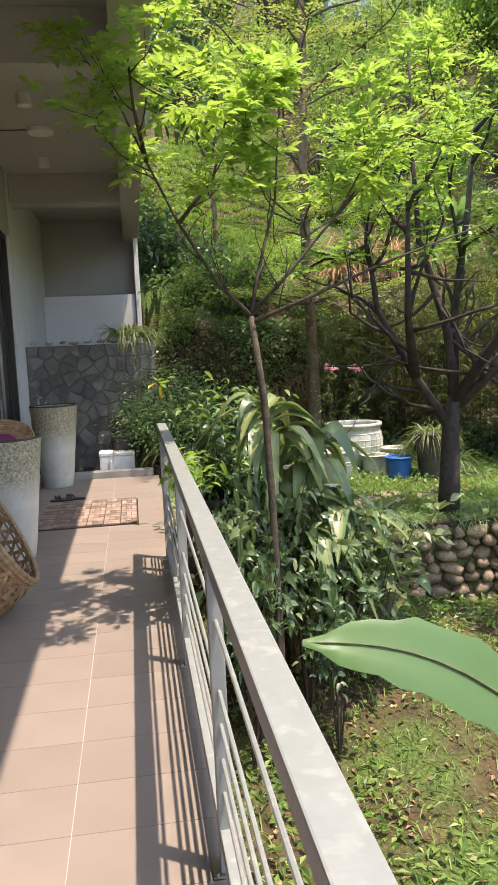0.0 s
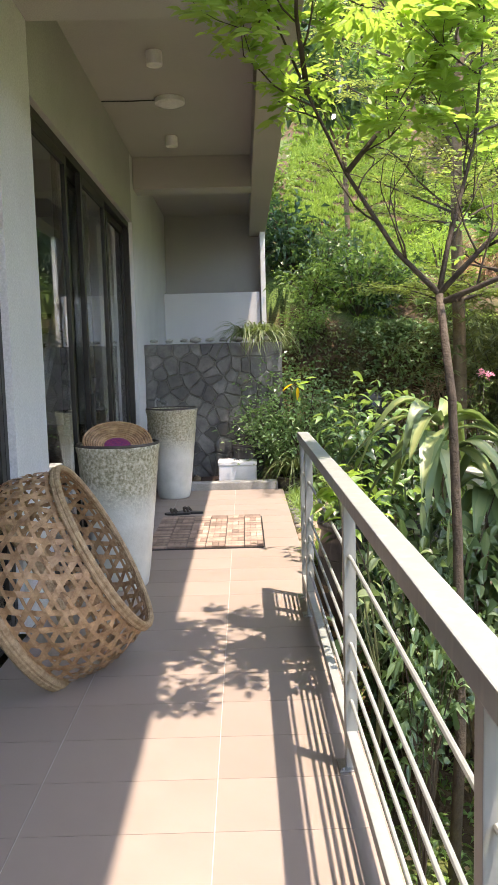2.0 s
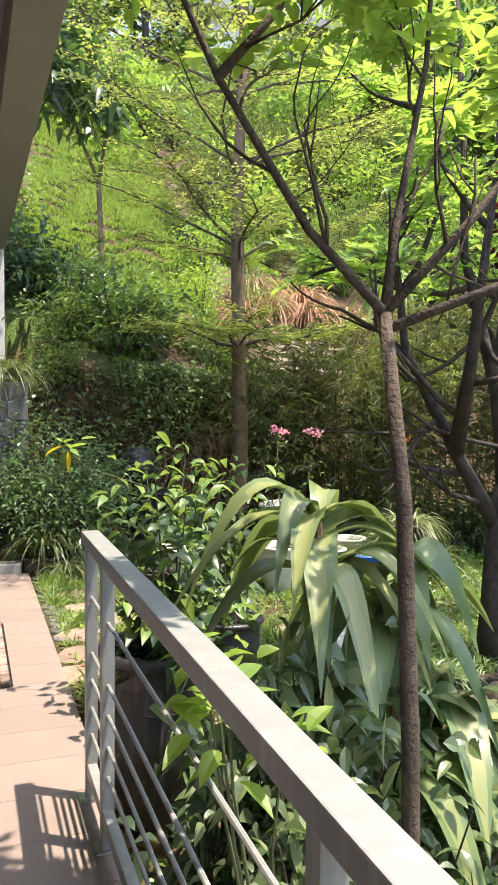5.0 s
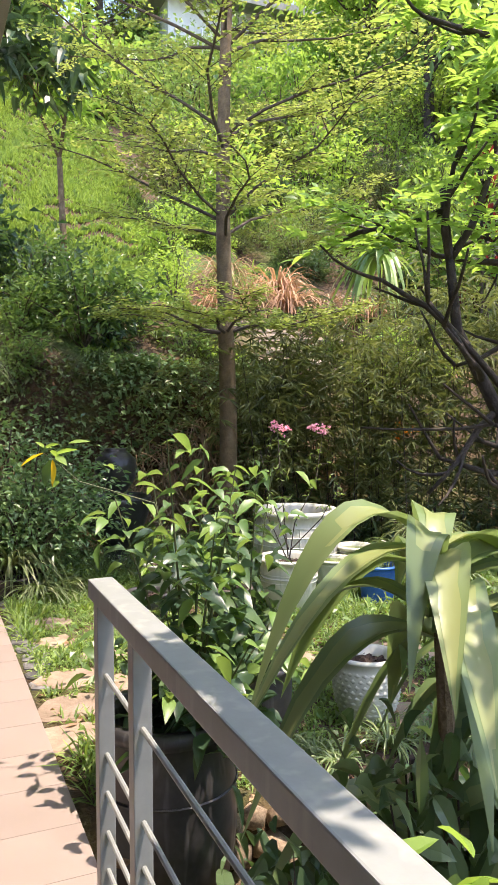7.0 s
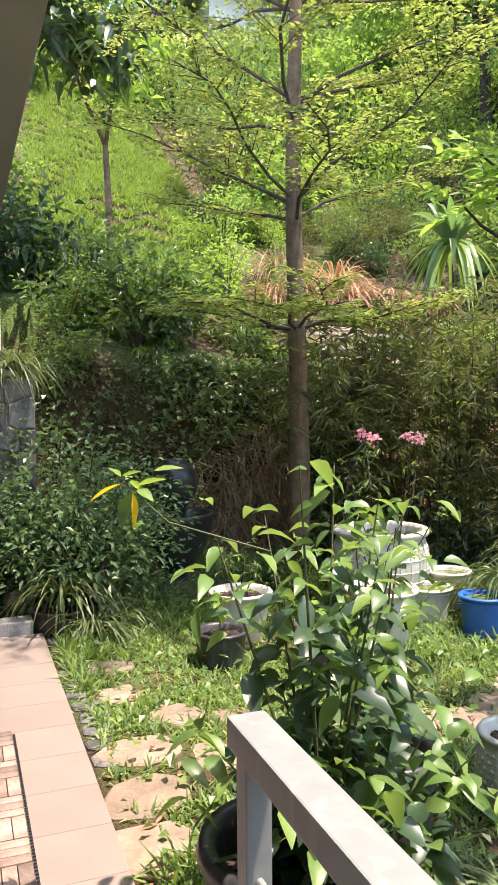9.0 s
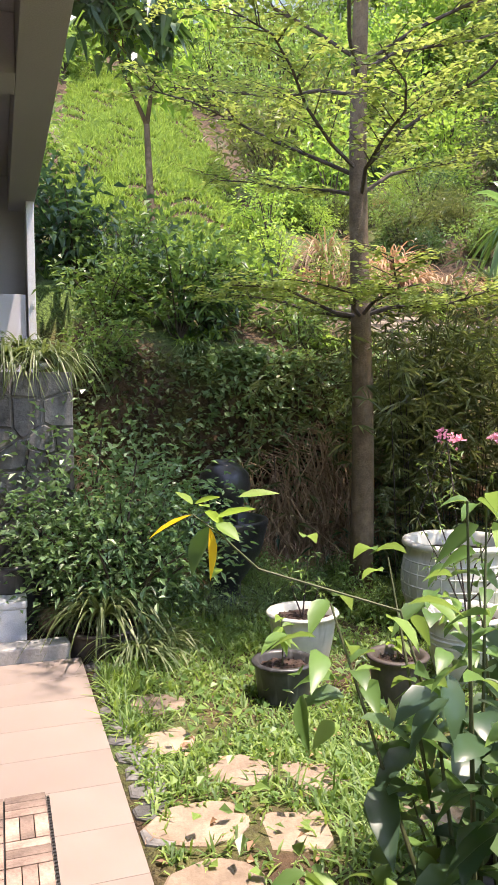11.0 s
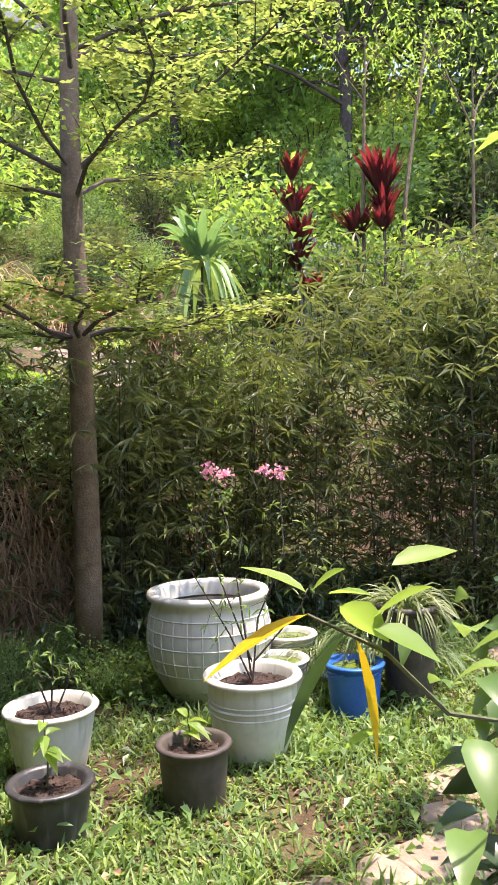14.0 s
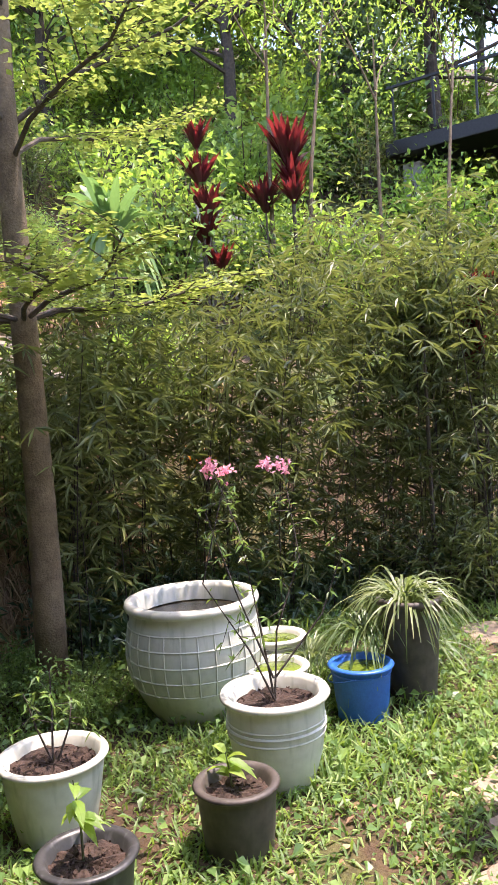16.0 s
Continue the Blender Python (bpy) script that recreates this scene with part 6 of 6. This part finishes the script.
def weeds_below():
    w = plant("weeds", 0, 0, 0, "low green weeds on the bare earth slope", "weeds", kind="stuff")
    g = Geo()
    n = 15000
    x, y = 1.0 + rng.uniform(0, 1, n) * 4.5, rng.uniform(0.5, 7.2, n)
    k = np.sin(x * 2.6 + 1.3 * np.sin(y * 1.4)) * np.sin(y * 2.1) + rng.normal(size=n) * 0.35 > -0.05
    x, y = x[k], y[k]
    n = len(x)
    p = np.stack([x, y, height(x, y) + rng.uniform(0, 0.1, n)], 1)
    leaves(g, p, rng.normal(size=(n, 3)) * np.array([1, 1, 0.3]) + np.array([0, 0, 0.4]), 0.075 * rng.uniform(0.5, 1.3, n), 0.03, 0.2, 0.3)
    put("foliage", g, LEAF_MID, w)
    g = Geo()
    n = 12000
    x, y = 1.0 + rng.uniform(0, 1, n) * 4.5, rng.uniform(0.5, 7.2, n)
    straps(g, np.stack([x, y, height(x, y)], 1), rng.normal(size=(n, 3)) * 0.6 + np.array([0, 0, 1]), 0.13 * rng.uniform(0.5, 1.3, n), 0.009, 0.5, 2, 0.2)
    put("foliage", g, GRASS, w)


weeds_below()
for k in range(30):
    x, y = rng.uniform(1.9, 4.6), rng.uniform(7.35, 7.75)
    clump("grass", x, y, hz(x, y), rng.uniform(0.5, 0.9), "arching tuft of grass above the dry stone wall", "grass_tuft", "tufts by the wall")

PEB = []
for k in range(6):
    bm = bmesh.new()
    bmesh.ops.create_icosphere(bm, subdivisions=1, radius=0.5)
    for v in bm.verts:
        v.co *= 1 + rng.uniform(-0.16, 0.16)
        v.co.z *= 0.75
    bm.verts.index_update()
    g = Geo()
    g.add([v.co[:] for v in bm.verts], [tuple(v.index for v in f.verts) for f in bm.faces])
    bm.free()
    PEB.append(g)
PEB_RUBBLE = [g.mesh("stone", RUBBLE, True) for g in PEB]
PEB_PALE = [g.mesh("stone", PEBBLE, True) for g in PEB]


def stone_at(parent, mesh, x, y, z, s):
    o = put("stone", mesh, None, parent)
    o.location, o.scale = (x, y, z), s
    o.rotation_euler = (rng.uniform(-0.4, 0.4), rng.uniform(-0.4, 0.4), rng.uniform(0, 6))


def dry_wall():
    w = thing("retaining_wall", 1.02, 7.34, 0, "low dry-laid wall of rounded brown field stones", "wall", kind="structure")
    boxed("core", 0, 4.4, 0.02, 0.14, -1.4, -0.1, SOIL, w, 0)
    for row in range(7):
        x = 0.05 + 0.06 * (row % 2)
        while x < 4.3:
            s = rng.uniform(0.09, 0.22)
            stone_at(w, PEB_RUBBLE[int(rng.integers(6))], x + s / 2, rng.uniform(-0.06, 0.0), -0.8 + row * 0.105 + rng.uniform(-0.02, 0.02), (s * 1.25, s, 0.135 + s * 0.15))
            x += s * 1.04


dry_wall()
for k in range(9):
    st = thing("pebble", 0, 0, 0, "pale rounded stone on top of the slate wall", "stone", "stones on the wall")
    st.location = (-0.5 + k * 0.17 + rng.uniform(-0.03, 0.03), 11.53, 1.705)
    s = rng.uniform(0.08, 0.14)
    o = put("stone", PEB_PALE[k % 6], None, st)
    o.scale = (s * 1.2, s, s * 0.7)
for x, y, z, s in ((0.86, 11.0, 0.1, 0.2), (0.98, 11.2, 0.12, 0.24), (0.8, 11.25, 0.1, 0.16), (0.0, 10.95, 0.07, 0.12), (-0.2, 10.9, 0.07, 0.14)):
    st = thing("boulder", x, y, z, "rough grey-brown stone in the planting bed", "stone", "stones in the bed")
    o = put("stone", PEB_RUBBLE[int(rng.integers(6))], None, st)
    o.scale = (s, s, s * 1.2)


def clip(poly, a, b, c):
    """The part of a polygon where a x + b y < c."""
    out = []
    for p, q in zip(poly, poly[1:] + poly[:1]):
        dp, dq = a * p[0] + b * p[1] - c, a * q[0] + b * q[1] - c
        if dp <= 0:
            out.append(p)
        if dp * dq < 0:
            t = dp / (dp - dq)
            out.append((p[0] + (q[0] - p[0]) * t, p[1] + (q[1] - p[1]) * t))
    return out


def slate_wall():
    x0, x1, z1 = WALL, 1.05, 1.66
    w = boxed("slate_wall", x0, x1, 11.46, 11.64, -0.2, z1, MORTAR, None, 0.01, "wall clad in dark irregular slate with sunken joints", "structure", "wall")
    seeds = []
    for i in range(10):
        for j in range(10):
            seeds.append((x0 + (i + rng.uniform(0.0, 1.0)) * (x1 - x0) / 10, (j + rng.uniform(0.0, 1.0)) * z1 / 10))
    for n, (sx, sz) in enumerate(seeds):
        poly = [(x0, 0.0), (x1, 0.0), (x1, z1), (x0, z1)]
        for m, (tx, tz) in enumerate(seeds):
            if m != n and poly and math.hypot(tx - sx, tz - sz) < 0.9:
                a, b = tx - sx, tz - sz
                size = math.hypot(a, b)
                a, b = a / size, b / size
                poly = clip(poly, a, b, a * (sx + tx) / 2 + b * (sz + tz) / 2 - 0.007)
        if len(poly) < 3:
            continue
        k = len(poly)
        depth = rng.uniform(0.015, 0.03)
        g = Geo()
        cx, cz = sum(p[0] for p in poly) / k, sum(p[1] for p in poly) / k
        tilt = rng.uniform(-0.05, 0.05, 2)

        def lift(p):
            return depth + (p[0] - cx) * tilt[0] + (p[1] - cz) * tilt[1]
        v = [(p[0], 11.462, p[1]) for p in poly] + [(p[0], 11.46 - lift(p) * 0.6, p[1]) for p in poly] + [(cx + (p[0] - cx) * 0.93, 11.46 - lift(p), cz + (p[1] - cz) * 0.93) for p in poly]
        g.add(v, [(i, (i + 1) % k, k + (i + 1) % k, k + i) for i in range(k)] + [(k + i, k + (i + 1) % k, 2 * k + (i + 1) % k, 2 * k + i) for i in range(k)] + [tuple(range(2 * k, 3 * k))])
        put("slate", g, SLATE, w)


slate_wall()


def floor_tiles():
    cols = [(WALL + 0.003, -0.15), (-0.147, 0.453), (0.456, 0.985)]
    for x0, x1 in cols:
        g = Geo()
        block(g, x0 - x0, x1 - x0, 0, 0.2978, -0.006, 0.0, 0.0006)
        me = g.mesh("tile", TILE)
        y = 10.5615 - 0.3
        while y > -3.1:
            t = put("tile", me, None, floor)
            t.location = (x0, y, 0)
            y -= 0.3


floor_tiles()
